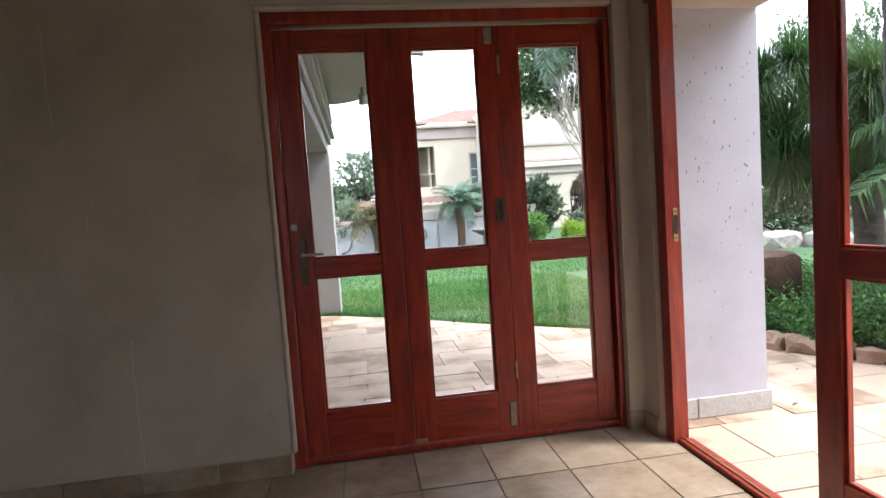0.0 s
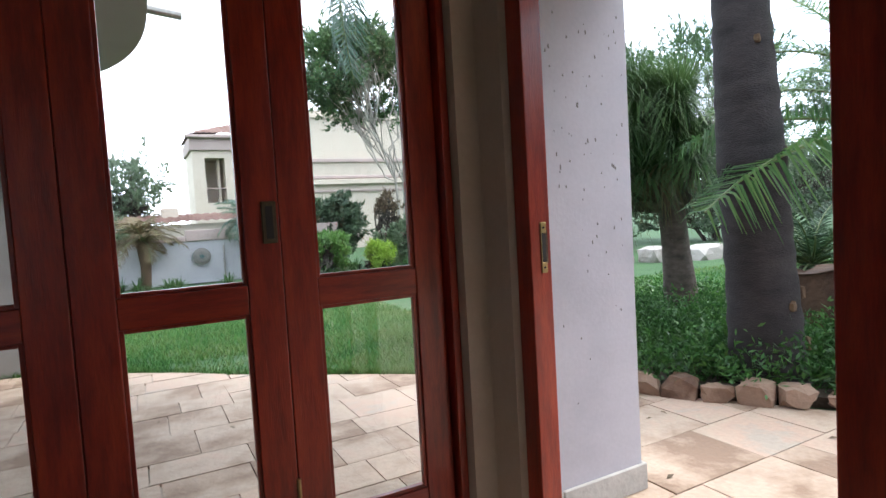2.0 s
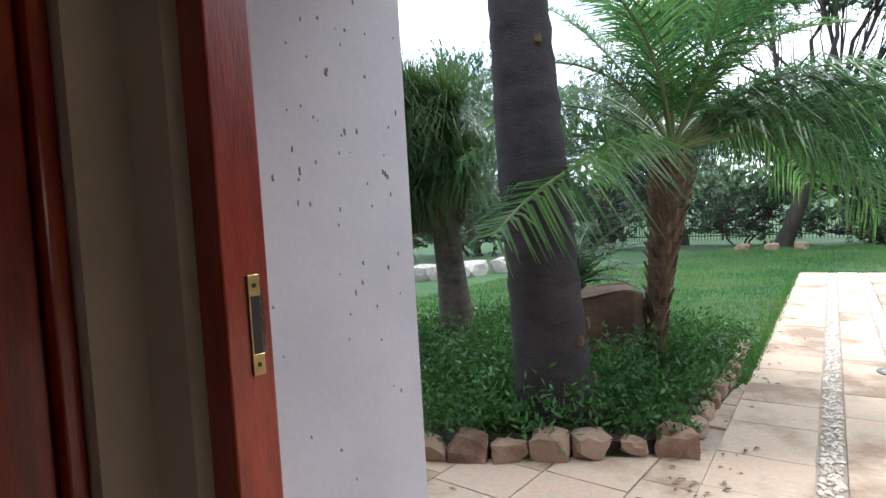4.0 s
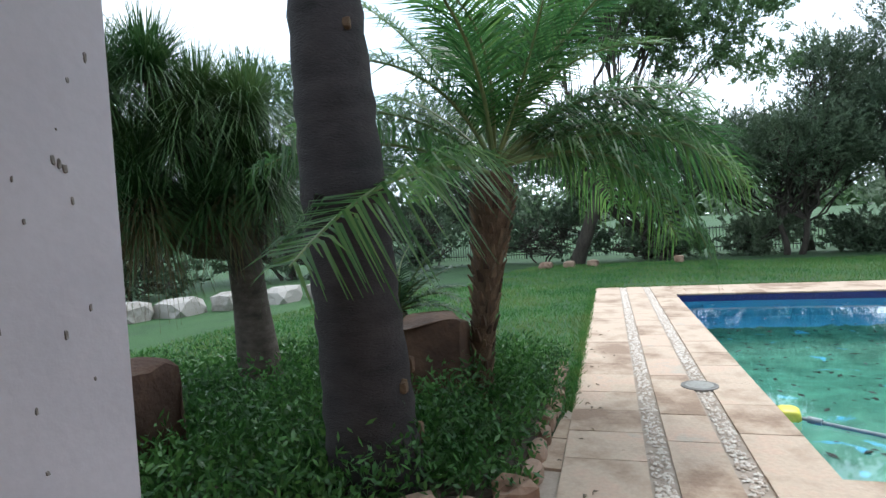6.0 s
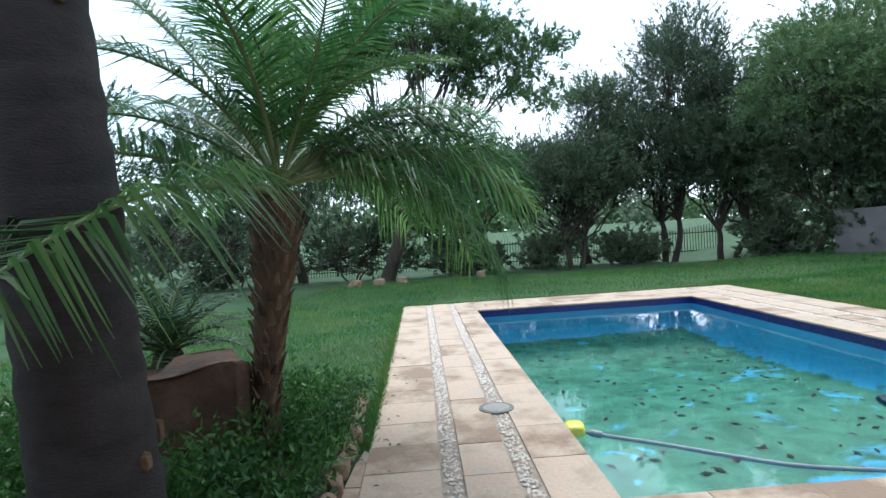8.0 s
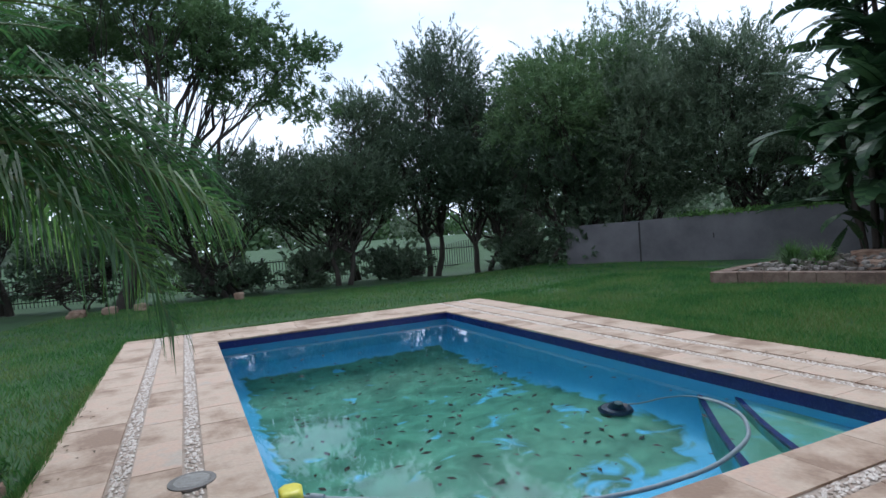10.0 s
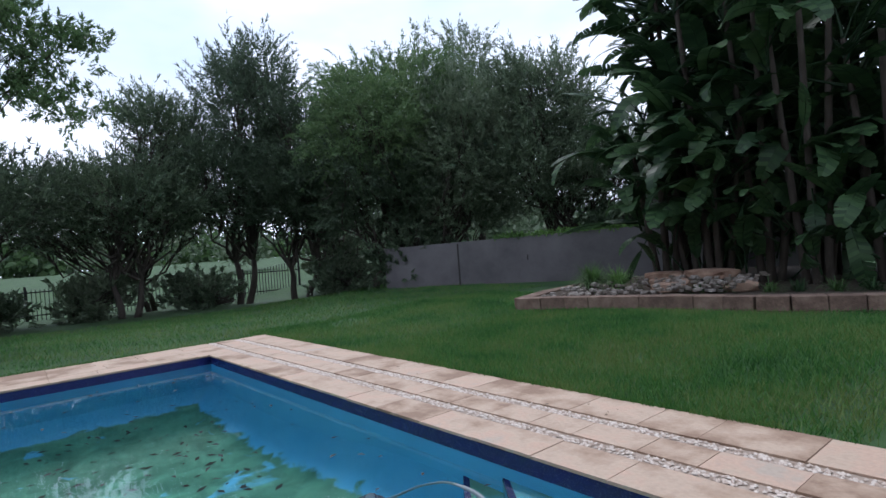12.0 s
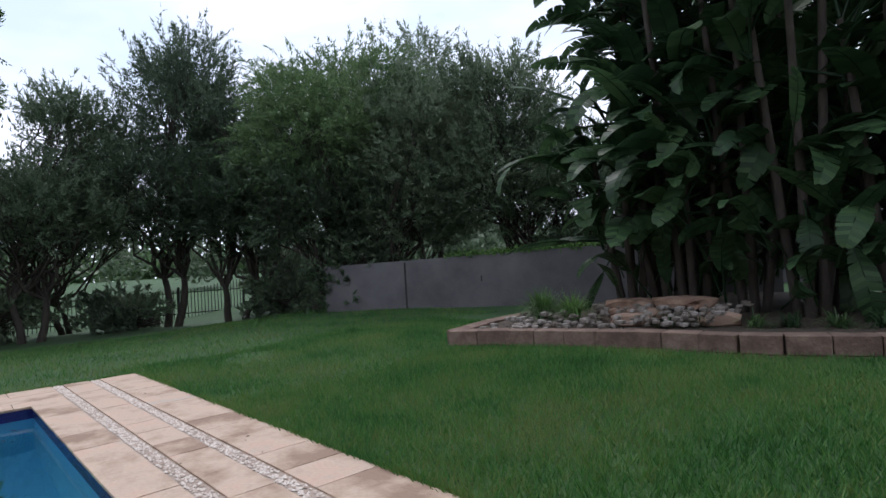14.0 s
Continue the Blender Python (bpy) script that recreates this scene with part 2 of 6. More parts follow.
M_GREY_PLASTIC = material("grey_green_plastic", [(0.06, 0.11, 0.11), (0.09, 0.15, 0.15)], 20, 0.5, bump=0)
M_WHITE = material("white_painted_metal", [(0.70, 0.70, 0.70), (0.8, 0.8, 0.8)], 20, 0.5, bump=0)
M_LEAF_DRY = material("dry_fallen_leaf", [(0.10, 0.07, 0.04), (0.22, 0.15, 0.08)], 20, 0.8, bump=0, random_tint=0.5)
M_STONE_GREY = material("cast_stone", [(0.16, 0.15, 0.14), (0.26, 0.24, 0.22)], 8, 0.9, bump=0.3)
M_GLASS = glass("window_glass", (0.97, 0.98, 0.98))
M_WATER = glass("pool_water", (0.86, 0.97, 0.97), 0.012, 1.33, wave=0.07, wave_scale=3.0)


def pool_paint():
    """Light blue pool paint; the floor's middle is stained with green algae up to an uneven edge."""
    m = material("pool_paint", [(0.08, 0.42, 0.70), (0.12, 0.50, 0.78)], 2, 0.6, fine=30, bump=0.05)
    n, l = m.node_tree.nodes, m.node_tree.links
    b = n["Principled BSDF"]
    base = b.inputs["Base Color"].links[0].from_socket
    geo = n.new("ShaderNodeNewGeometry")
    co = n.new("ShaderNodeTexCoord")
    sep = n.new("ShaderNodeSeparateXYZ")
    l.new(co.outputs["Object"], sep.inputs[0])

    def calc(op, p, q):
        k = n.new("ShaderNodeMath")
        k.operation = op
        for i, w in enumerate((p, q)):
            if isinstance(w, (int, float)):
                k.inputs[i].default_value = w
            else:
                l.new(w, k.inputs[i])
        return k.outputs[0]

    def cloud(scale, detail, twist):
        k = n.new("ShaderNodeTexNoise")
        k.inputs["Scale"].default_value, k.inputs["Detail"].default_value, k.inputs["Distortion"].default_value = scale, detail, twist
        l.new(geo.outputs["Position"], k.inputs["Vector"])
        return k.outputs["Fac"]

    def ramp(fac, p0, p1, c0, c1):
        k = n.new("ShaderNodeValToRGB")
        e = k.color_ramp.elements
        e[0].position, e[1].position, e[0].color, e[1].color = p0, p1, (*c0, 1), (*c1, 1)
        l.new(fac, k.inputs["Fac"])
        return k.outputs["Color"]

    edge = calc("MINIMUM", calc("MINIMUM", sep.outputs["Y"], calc("SUBTRACT", 3.69, sep.outputs["Y"])), calc("MINIMUM", calc("MULTIPLY", sep.outputs["X"], -1.0), calc("ADD", sep.outputs["X"], 6.0)))
    rim = calc("ADD", edge, calc("MULTIPLY", calc("SUBTRACT", cloud(5, 6, 0.4), 0.5), 0.42))
    patch = ramp(cloud(2.2, 6, 0.9), 0.315, 0.385, (0, 0, 0), (1, 1, 1))
    stain = calc("MULTIPLY", ramp(rim, 0.27, 0.33, (0, 0, 0), (1, 1, 1)), patch)
    algae = ramp(cloud(3.2, 6, 0.6), 0.3, 0.7, (0.022, 0.125, 0.078), (0.088, 0.30, 0.195))
    mx = n.new("ShaderNodeMix")
    mx.data_type = "RGBA"
    l.new(stain, mx.inputs["Factor"])
    l.new(base, mx.inputs["A"])
    l.new(algae, mx.inputs["B"])
    l.new(mx.outputs["Result"], b.inputs["Base Color"])
    return m


M_POOL_PAINT = material("pool_blue_paint", [(0.08, 0.42, 0.70), (0.12, 0.50, 0.78)], 2, 0.6, fine=30, bump=0.05)
M_POOL_FLOOR = pool_paint()
M_POOL_STEP = material("stained_step_paint", [(0.075, 0.25, 0.155), (0.12, 0.34, 0.26), (0.10, 0.46, 0.70)], 2.4, 0.6, fine=30, bump=0.05)


# ---- mesh helpers ----
def mesh_object(name, verts, faces, mat, smooth=False):
    me = bpy.data.meshes.new(name)
    me.from_pydata([tuple(v) for v in verts], [], [tuple(f) for f in faces])
    me.materials.append(mat)
    if smooth:
        me.polygons.foreach_set("use_smooth", [True] * len(me.polygons))
    me.update()
    return new(name, me)


def big_mesh(name, verts, faces, mat, smooth=False):
    """A mesh from an (n, 3) array and an (m, k) array of faces with k corners."""
    verts, faces = np.asarray(verts, np.float32), np.asarray(faces, np.int32)
    k = faces.shape[1]
    me = bpy.data.meshes.new(name)
    me.vertices.add(len(verts))
    me.vertices.foreach_set("co", verts.ravel())
    me.loops.add(faces.size)
    me.loops.foreach_set("vertex_index", faces.ravel())
    me.polygons.add(len(faces))
    me.polygons.foreach_set("loop_start", np.arange(0, faces.size, k, dtype=np.int32))
    if smooth:
        me.polygons.foreach_set("use_smooth", np.ones(len(faces), bool))
    me.materials.append(mat)
    me.update(calc_edges=True)
    return new(name, me)


def under(ob, parent, label=""):
    """Makes ob a part of parent, keeping its place."""
    ob.parent = parent
    w = parent.matrix_basis.copy()
    p = parent.parent
    while p is not None:
        w = p.matrix_basis @ parent.matrix_parent_inverse @ w if p is parent.parent else p.matrix_basis @ w
        p = p.parent
    ob.matrix_parent_inverse = w.inverted()
    if label:
        ob["label"] = label
    return ob


def part(name, bm, mat, parent=None, label="", smooth=False):
    me = bpy.data.meshes.new(name)
    bm.to_mesh(me)
    bm.free()
    me.materials.append(mat)
    if smooth:
        me.polygons.foreach_set("use_smooth", [True] * len(me.polygons))
    ob = new(name, me)
    return under(ob, parent, label) if parent is not None else ob


def thing(name, loc, label, category, group=""):
    ob = new(name)
    ob.location = loc
    ob.empty_display_size = 0.1
    return tagged(ob, label, category, group)


def structure(ob, label, category):
    return tagged(ob, label, category, kind="structure")


def box_bm(x0, x1, y0, y1, z0, z1, bevel=0.0, segs=1):
    bm = bmesh.new()
    bmesh.ops.create_cube(bm, size=1.0, matrix=Matrix.Translation(((x0 + x1) / 2, (y0 + y1) / 2, (z0 + z1) / 2)) @ Matrix.Diagonal((x1 - x0, y1 - y0, z1 - z0, 1)))
    if bevel:
        bmesh.ops.bevel(bm, geom=list(bm.edges), offset=bevel, segments=segs, affect="EDGES", profile=0.5)
    return bm


def boxes_bm(boxes, bevel=0.0):
    """Several boxes joined into one mesh, for one piece of setting."""
    out = bmesh.new()
    for b in boxes:
        bm = box_bm(*b, bevel=bevel)
        me = bpy.data.meshes.new("tmp")
        bm.to_mesh(me)
        bm.free()
        out.from_mesh(me)
        bpy.data.meshes.remove(me)
    return out


def cyl_bm(p0, p1, r0, r1, sides=12, caps=True):
    p0, p1 = Vector(p0), Vector(p1)
    d = p1 - p0
    m = Matrix.Translation((p0 + p1) / 2) @ d.to_track_quat("Z", "Y").to_matrix().to_4x4()
    bm = bmesh.new()
    bmesh.ops.create_cone(bm, cap_ends=caps, segments=sides, radius1=r0, radius2=r1, depth=d.length, matrix=m)
    return bm


def tube(points, radii, sides=6):
    """Arrays of a tapered tube along points."""
    pts = np.asarray(points, float)
    tan = np.gradient(pts, axis=0)
    tan /= np.linalg.norm(tan, axis=1)[:, None] + 1e-9
    ref = np.where(np.abs(tan[:, 2:3]) > 0.9, [[1.0, 0, 0]], [[0, 0, 1.0]])
    a = np.cross(tan, ref)
    a /= np.linalg.norm(a, axis=1)[:, None] + 1e-9
    b = np.cross(tan, a)
    ang = np.linspace(0, 2 * np.pi, sides, endpoint=False)
    ring = a[:, None] * np.cos(ang)[None, :, None] + b[:, None] * np.sin(ang)[None, :, None]
    v = (pts[:, None] + ring * np.asarray(radii)[:, None, None]).reshape(-1, 3)
    n = len(pts)
    i, j = np.meshgrid(np.arange(n - 1), np.arange(sides), indexing="ij")
    k = (j + 1) % sides
    f = np.stack([i * sides + j, i * sides + k, (i + 1) * sides + k, (i + 1) * sides + j], -1).reshape(-1, 4)
    return v, f


def joined(pieces):
    vs, fs, o = [], [], 0
    for v, f in pieces:
        vs.append(v)
        fs.append(np.asarray(f) + o)
        o += len(v)
    return np.concatenate(vs), np.concatenate(fs)


def leaves(centres, length, width, rng, droop=0.0, along=None):
    """Folded diamond leaves at the centres, turned at random."""
    n = len(centres)
    d = rng.normal(size=(n, 3))
    d[:, 2] -= droop
    if along is not None:
        d += along
    d /= np.linalg.norm(d, axis=1)[:, None]
    s = np.cross(d, rng.normal(size=(n, 3)))
    s /= np.linalg.norm(s, axis=1)[:, None] + 1e-9
    u = np.cross(s, d)
    L = (length * rng.uniform(0.6, 1.3, n))[:, None]
    W = (width * rng.uniform(0.7, 1.2, n))[:, None]
    c = np.asarray(centres)
    mid = c + d * L * 0.45 - u * W * 0.25
    v = np.stack([c, mid + s * W * 0.5 + u * W * 0.25, c + d * L, mid - s * W * 0.5 + u * W * 0.25], 1).reshape(-1, 3)
    f = np.arange(4 * n).reshape(-1, 4)
    return v, f


def rock_bm(centre, size, seed, rough=0.25, flat=0.75, cuts=2):
    """An angular stone that stands with its foot a little in the ground."""
    bm = bmesh.new()
    bmesh.ops.create_icosphere(bm, subdivisions=cuts, radius=0.5)
    o = Vector((seed * 3.7, seed * 1.3, seed * 0.7))
    for v in bm.verts:
        k = 1 + rough * noise.noise(v.co * 1.6 + o) * 2 + rough * 0.5 * noise.noise(v.co * 4 + o)
        c = v.co * k
        for ax in range(3):
            lim = 0.36 + 0.06 * noise.noise(Vector((seed, ax, 2.2)))
            c[ax] = max(-lim, min(lim, c[ax])) + 0.16 * rough * noise.noise(v.co * 2.6 + o * (ax + 2))
        v.co = Vector((c.x * size[0] / 0.72, c.y * size[1] / 0.72, c.z * size[2] / 0.72)) + Vector(centre)
    return bm


def smoothstep(a, b, x):
    t = np.clip((np.asarray(x, float) - a) / (b - a), 0, 1)
    return t * t * (3 - 2 * t)


def ground_z(x, y):
    x, y = np.asarray(x, float), np.asarray(y, float)
    z = -0.02 + 0.13 * smoothstep(-4.2, -6.6, y) * (1 - smoothstep(17, 24, x)) * smoothstep(-2, 3, x)
    z = z - 0.30 * smoothstep(13, 26, x) * smoothstep(-9.5, -7.0, y)
    return z + 1.3 * smoothstep(32, 90, x) + 0.02 * np.sin(x * 0.7) * np.sin(y * 0.6) * smoothstep(13, 18, x)


# pool frame: u east along the pool, v north across it
PC, PS = math.cos(radians(4.6)), math.sin(radians(4.6))


def pw(u, v, z=0.0):
    return (11.585 + u * PC - v * PS, -1.94 + u * PS + v * PC, z)


def uv_of(x, y):
    dx, dy = x - 11.585, y + 1.94
    return dx * PC + dy * PS, -dx * PS + dy * PC


POOL_L, POOL_W = 6.85, 3.69
DECK = (-8.12, 1.15, -1.27, 4.95)


# ---- ground ----
def build_ground():
    xs = np.unique(np.concatenate([np.linspace(-400, -30, 8), np.arange(-30, -4, 2.0), np.arange(-4, 16, 0.5), np.arange(16, 40, 1.0), np.arange(40, 100, 5.0), np.linspace(100, 900, 9)]))
    ys = np.unique(np.concatenate([np.linspace(-700, -60, 8), np.arange(-60, -14, 3.0), np.arange(-14, 20, 0.5), np.arange(20, 60, 3.0), np.linspace(60, 700, 8)]))
    X, Y = np.meshgrid(xs, ys, indexing="ij")
    Z = ground_z(X, Y)
    v = np.stack([X, Y, Z], -1).reshape(-1, 3)
    ny = len(ys)
    i, j = np.meshgrid(np.arange(len(xs) - 1), np.arange(ny - 1), indexing="ij")
    f = np.stack([i * ny + j, (i + 1) * ny + j, (i + 1) * ny + j + 1, i * ny + j + 1], -1).reshape(-1, 4)
    u, w = uv_of(v[:, 0], v[:, 1])
    inside = (u > DECK[0]) & (u < DECK[1]) & (w > DECK[2]) & (w < DECK[3])
    f = f[~inside[f].all(1)]
    return structure(big_mesh("ground", v, f, M_GRASS_SOIL, True), "green mown lawn reaching out to a golf course", "lawn")


build_ground()

# ---- house: walls, floor, ceiling ----
# added fill lamp: warm stand-in for skylight, set in an unseen window
fill_lamp = new("room_fill_light", bpy.data.lights.new("room_fill_light", "AREA"))
fill_lamp.data.shape, fill_lamp.data.size, fill_lamp.data.size_y, fill_lamp.data.energy = "RECTANGLE", 1.45, 1.25, 0.7
fill_lamp.data.color = (1.0, 0.9, 0.76)
fill_lamp.matrix_world = look((-2.65, -4.25, 1.55), (-2.65, 0, 1.3))
WY, WX = 2.71, 1.36          # inner faces of north and east walls
structure(part("wall_north", boxes_bm([(-5.0, -0.528, WY, 3.05, 0, 2.75), (-0.528, 1.27, WY, 3.05, 2.285, 2.75), (1.27, 1.5, WY, 3.05, 0, 2.75)]), M_PLASTER_IN), "cream plastered room wall with hairline cracks", "wall")
# the solid stretch south of the doors is unseen, added to cut daylight indoors
structure(part("wall_east", boxes_bm([(WX, 1.495, -4.2, -1.33, 0, 2.75), (WX, 1.495, -1.33, 2.56, 2.29, 2.75), (WX, 1.495, 2.56, WY, 0, 2.75)]), M_PLASTER_IN), "cream plastered room wall above the garden doors, with an unseen added stretch south", "wall")
# unseen wall; its window opening is added to let light into the room
structure(part("wall_south", boxes_bm([(-5.0, -3.4, -4.5, -4.2, 0, 2.75), (-1.9, 1.495, -4.5, -4.2, 0, 2.75), (-3.4, -1.9, -4.5, -4.2, 2.2, 2.75), (-3.4, -1.9, -4.5, -4.2, 0, 0.9)]), M_PLASTER_IN), "plain plastered room wall", "wall")
structure(part("wall_west", box_bm(-5.3, -5.0, -4.5, 3.05, 0, 2.75), M_PLASTER_IN), "plain plastered room wall", "wall")
structure(part("ceiling", box_bm(-5.3, 1.495, -4.5, 3.05, 2.75, 2.95), M_CEILING), "plain white plastered ceiling", "ceiling")
structure(part("pier", boxes_bm([(1.5, 2.12, 2.74, 3.15, 0, 2.24)]), M_PLASTER_OUT), "lilac-grey plastered pier with insect-pitted paint", "pier")
structure(part("lintel", box_bm(1.5, 2.12, -4.2, 3.15, 2.24, 2.95), M_PLASTER_IN), "deep plastered lintel over the garden doors", "lintel")
structure(part("roof_slab", box_bm(-5.3, 2.2, -4.5, 3.15, 2.96, 3.2), M_PLASTER_OUT), "flat roof slab over the room", "roof")
structure(part("floor", box_bm(-5.0, 1.40, -4.2, 3.05, -0.2, -0.008), M_GROUT), "tiled room floor with cement joints", "floor")

bead = structure(new("trim_door_edge"), "rounded plaster edge round the folding doors", "trim")
part("edge", box_bm(-0.527, -0.503, 2.704, 2.753, 0.101, 2.262, 0.010, 3), M_PLASTER_IN, bead)
part("edge", box_bm(-0.527, 1.262, 2.704, 2.753, 2.2625, 2.2845, 0.008, 3), M_PLASTER_IN, bead)

# ---- paving ----
ARC = [(-1.1, 7.38), (-0.5, 7.2), (0.1, 6.75), (0.6, 6.33), (1.1, 5.85), (1.6, 5.45), (2.05, 5.08), (2.6, 4.5), (3.1, 3.7), (3.4, 3.2), (3.9, 2.56), (5.3, 2.56)]
PATIO = [(1.5, -4.2), pw(DECK[0], DECK[2])[:2], pw(DECK[0] + 0.2, DECK[3] - 0.3)[:2], pw(-6.4, DECK[3] - 0.3)[:2]] + ARC[::-1] + [(-1.1, 3.05), (1.5, 3.05)]


def in_poly(x, y, poly):
    r, j = False, len(poly) - 1
    for i in range(len(poly)):
        (xi, yi), (xj, yj) = poly[i], poly[j]
        if (yi > y) != (yj > y) and x < (xj - xi) * (y - yi) / (yj - yi) + xi:
            r = not r
        j = i
    return r


def poly_bm(poly, z0, z1):
    bm = bmesh.new()
    vs = [bm.verts.new((x, y, z1)) for x, y in poly]
    face = bm.faces.new(vs)
    if face.normal.z < 0:
        bmesh.ops.reverse_faces(bm, faces=[face])
    geo = bmesh.ops.extrude_face_region(bm, geom=[face])
    moved = [v for v in geo["geom"] if isinstance(v, bmesh.types.BMVert)]
    bmesh.ops.translate(bm, verts=moved, vec=(0, 0, z0 - z1))
    bmesh.ops.recalc_face_normals(bm, faces=list(bm.faces))
    return bm


patio = structure(part("pavement_patio", poly_bm(PATIO, -0.15, -0.018), M_MORTAR), "sandstone paved patio with dark joints", "paving")
D0, D1, D2, D3 = DECK
deck = structure(part("pavement_deck", boxes_bm([(D0, -POOL_L - 0.02, D2, D3, -0.3, -0.014), (0.02, D1, D2, D3, -0.3, -0.014),
                                                  (-POOL_L - 0.02, 0.02, D2, -0.02, -0.3, -0.014), (-POOL_L - 0.02, 0.02, POOL_W + 0.02, D3, -0.3, -0.014)]), M_MORTAR), "pool surround of sandstone slabs and pebble strips", "paving")
deck.matrix_world = Matrix.Translation(pw(0, 0)) @ Matrix.Rotation(radians(4.6), 4, "Z")

# ---- pool ----
pool_m = Matrix.Translation(pw(0, 0)) @ Matrix.Rotation(radians(4.6), 4, "Z")


def in_pool(ob):
    ob.matrix_world = pool_m
    return ob


def pool_floor_z(u):
    return -1.2 - 0.8 * float(smoothstep(-5.0, -1.5, u))


def build_pool():
    pool = structure(new("pool"), "rectangular pool with light blue walls and navy tile band", "pool")
    pool.matrix_world = pool_m
    L, W = POOL_L, POOL_W
    for name, b in (("wall", (-L - 0.25, 0.25, -0.25, 0, -2.2, -0.125)), ("wall", (-L - 0.25, 0.25, W, W + 0.25, -2.2, -0.125)),
                    ("wall", (0, 0.25, 0, W, -2.2, -0.125)), ("wall", (-L - 0.25, -L, 0, W, -2.2, -0.125))):
        ob = part(name, box_bm(*b), M_POOL_PAINT)
        ob.parent = pool
    for b in ((-L - 0.02, 0.02, -0.02, 0.004, -0.132, -0.03), (-L - 0.02, 0.02, W - 0.004, W + 0.02, -0.132, -0.03), (-0.004, 0.02, 0.004, W - 0.004, -0.132, -0.03), (-L - 0.02, -L + 0.004, 0.004, W - 0.004, -0.132, -0.03)):
        ob = part("tile_band", box_bm(*b), M_POOL_NAVY)
        ob.parent = pool
        ob["label"] = "navy blue mosaic tile band"
    us, vs = np.linspace(-L, 0, 70), np.linspace(0, W, 40)
    v = [(u, w, pool_floor_z(u) + 0.55 * max(0.0, 1 - min(w, W - w, -u + 0.02) / 0.42) ** 2) for u in us for w in vs]
    f = [(i * 40 + j, (i + 1) * 40 + j, (i + 1) * 40 + j + 1, i * 40 + j + 1) for i in range(69) for j in range(39)]
    ob = mesh_object("pool_floor", v, f, M_POOL_FLOOR, True)
    ob.parent = pool
    ob["label"] = "pool floor stained green with algae"
    # rounded corner steps with navy edges
    for k, (ra, rb, z) in enumerate(((1.62, 1.22, -0.55), (1.24, 0.80, -0.33))):
        n = 20
        q = np.linspace(0, 1, n)
        arc = [(-L + ra * (1 - s) + 0.03 * math.sin(math.pi * s), rb * s + 0.03 * math.sin(math.pi * s)) for s in q]
        poly = [(-L, 0)] + arc
        st = part("step", poly_bm(poly, -1.3, z), M_POOL_STEP)
        st.parent = pool
        edge = [(-L + (x + L) * (1 - 0.06 / ra), y * (1 - 0.06 / rb)) for x, y in arc]
        vv = [(x, y, z + 0.004) for x, y in arc] + [(x, y, z + 0.004) for x, y in edge] + [(-L + (x + L) * 1.004, y * 1.004, z - 0.05) for x, y in arc]
        ff = [(i, i + 1, n + i + 1, n + i) for i in range(n - 1)] + [(i, 2 * n + i, 2 * n + i + 1, i + 1) for i in range(n - 1)]
        e = mesh_object("step_edge", vv, ff, M_POOL_NAVY)
        e.parent = pool
        e["label"] = "navy tiled step edge"
    return pool


build_pool()
wv, wf = [], []
for i in range(2):
    for j in range(2):
        wv.append((-POOL_L * (1 - i) + (0.0), POOL_W * j, -0.13))
water = in_pool(mesh_object("water", wv, [(0, 2, 3, 1)], M_WATER))
structure(water, "still clear greenish pool water reflecting the sky", "water")
water.visible_shadow = False


# ---- doors ----
def leaf(parent_name, axis, at, s0, s1, label, group):
    """A glazed folding door leaf along x (axis 0) or y (axis 1); s0 to s1 along it, its middle plane at 'at'."""
    w = s1 - s0
    loc = (s0, at, 0) if axis == 0 else (at, s0, 0)
    d = thing(parent_name, loc, label, "door", group)

    def bar(name, a0, a1, z0, z1, mat, t=0.022, bev=0.004):
        b = (a0, a1, at - t, at + t, z0, z1) if axis == 0 else (at - t, at + t, a0, a1, z0, z1)
        return part(name, box_bm(*b, bevel=bev, segs=2), mat, d)

    st = 0.108
    bar("stile", s0 + 0.0008, s0 + st, 0.035, 2.195, M_WOOD)
    bar("stile", s1 - st, s1 - 0.0008, 0.035, 2.195, M_WOOD)
    # added strip on the unseen outer side, so no light shows between leaves
    o = (s1 - 0.016, s1 + 0.016, at + 0.0222, at + 0.029, 0.04, 2.19) if axis == 0 else (at + 0.0222, at + 0.029, s0 - 0.016, s0 + 0.016, 0.04, 2.19)
    part("light_stop_strip", box_bm(*o, bevel=0.001), M_WOOD, d)
    bar("bottom_rail", s0 + st, s1 - st, 0.035, 0.262, M_WOOD_H, 0.021)
    bar("middle_rail", s0 + st, s1 - st, 0.962, 1.052, M_WOOD_H, 0.021)
    bar("top_rail", s0 + st, s1 - st, 2.092, 2.195, M_WOOD_H, 0.021)
    for z0, z1 in ((0.262, 0.962), (1.052, 2.092)):
        for a0, a1, q0, q1 in ((s0 + st, s0 + st + 0.012, z0, z1), (s1 - st - 0.012, s1 - st, z0, z1), (s0 + st + 0.012, s1 - st - 0.012, z0, z0 + 0.012), (s0 + st + 0.012, s1 - st - 0.012, z1 - 0.012, z1)):
            bar("glazing_bead", a0, a1, q0, q1, M_WOOD, 0.012, 0.002)
        p = bar("pane", s0 + st + 0.005, s1 - st - 0.005, z0 + 0.005, z1 - 0.005, M_GLASS, 0.002, 0)
        p.visible_shadow = False
    return d


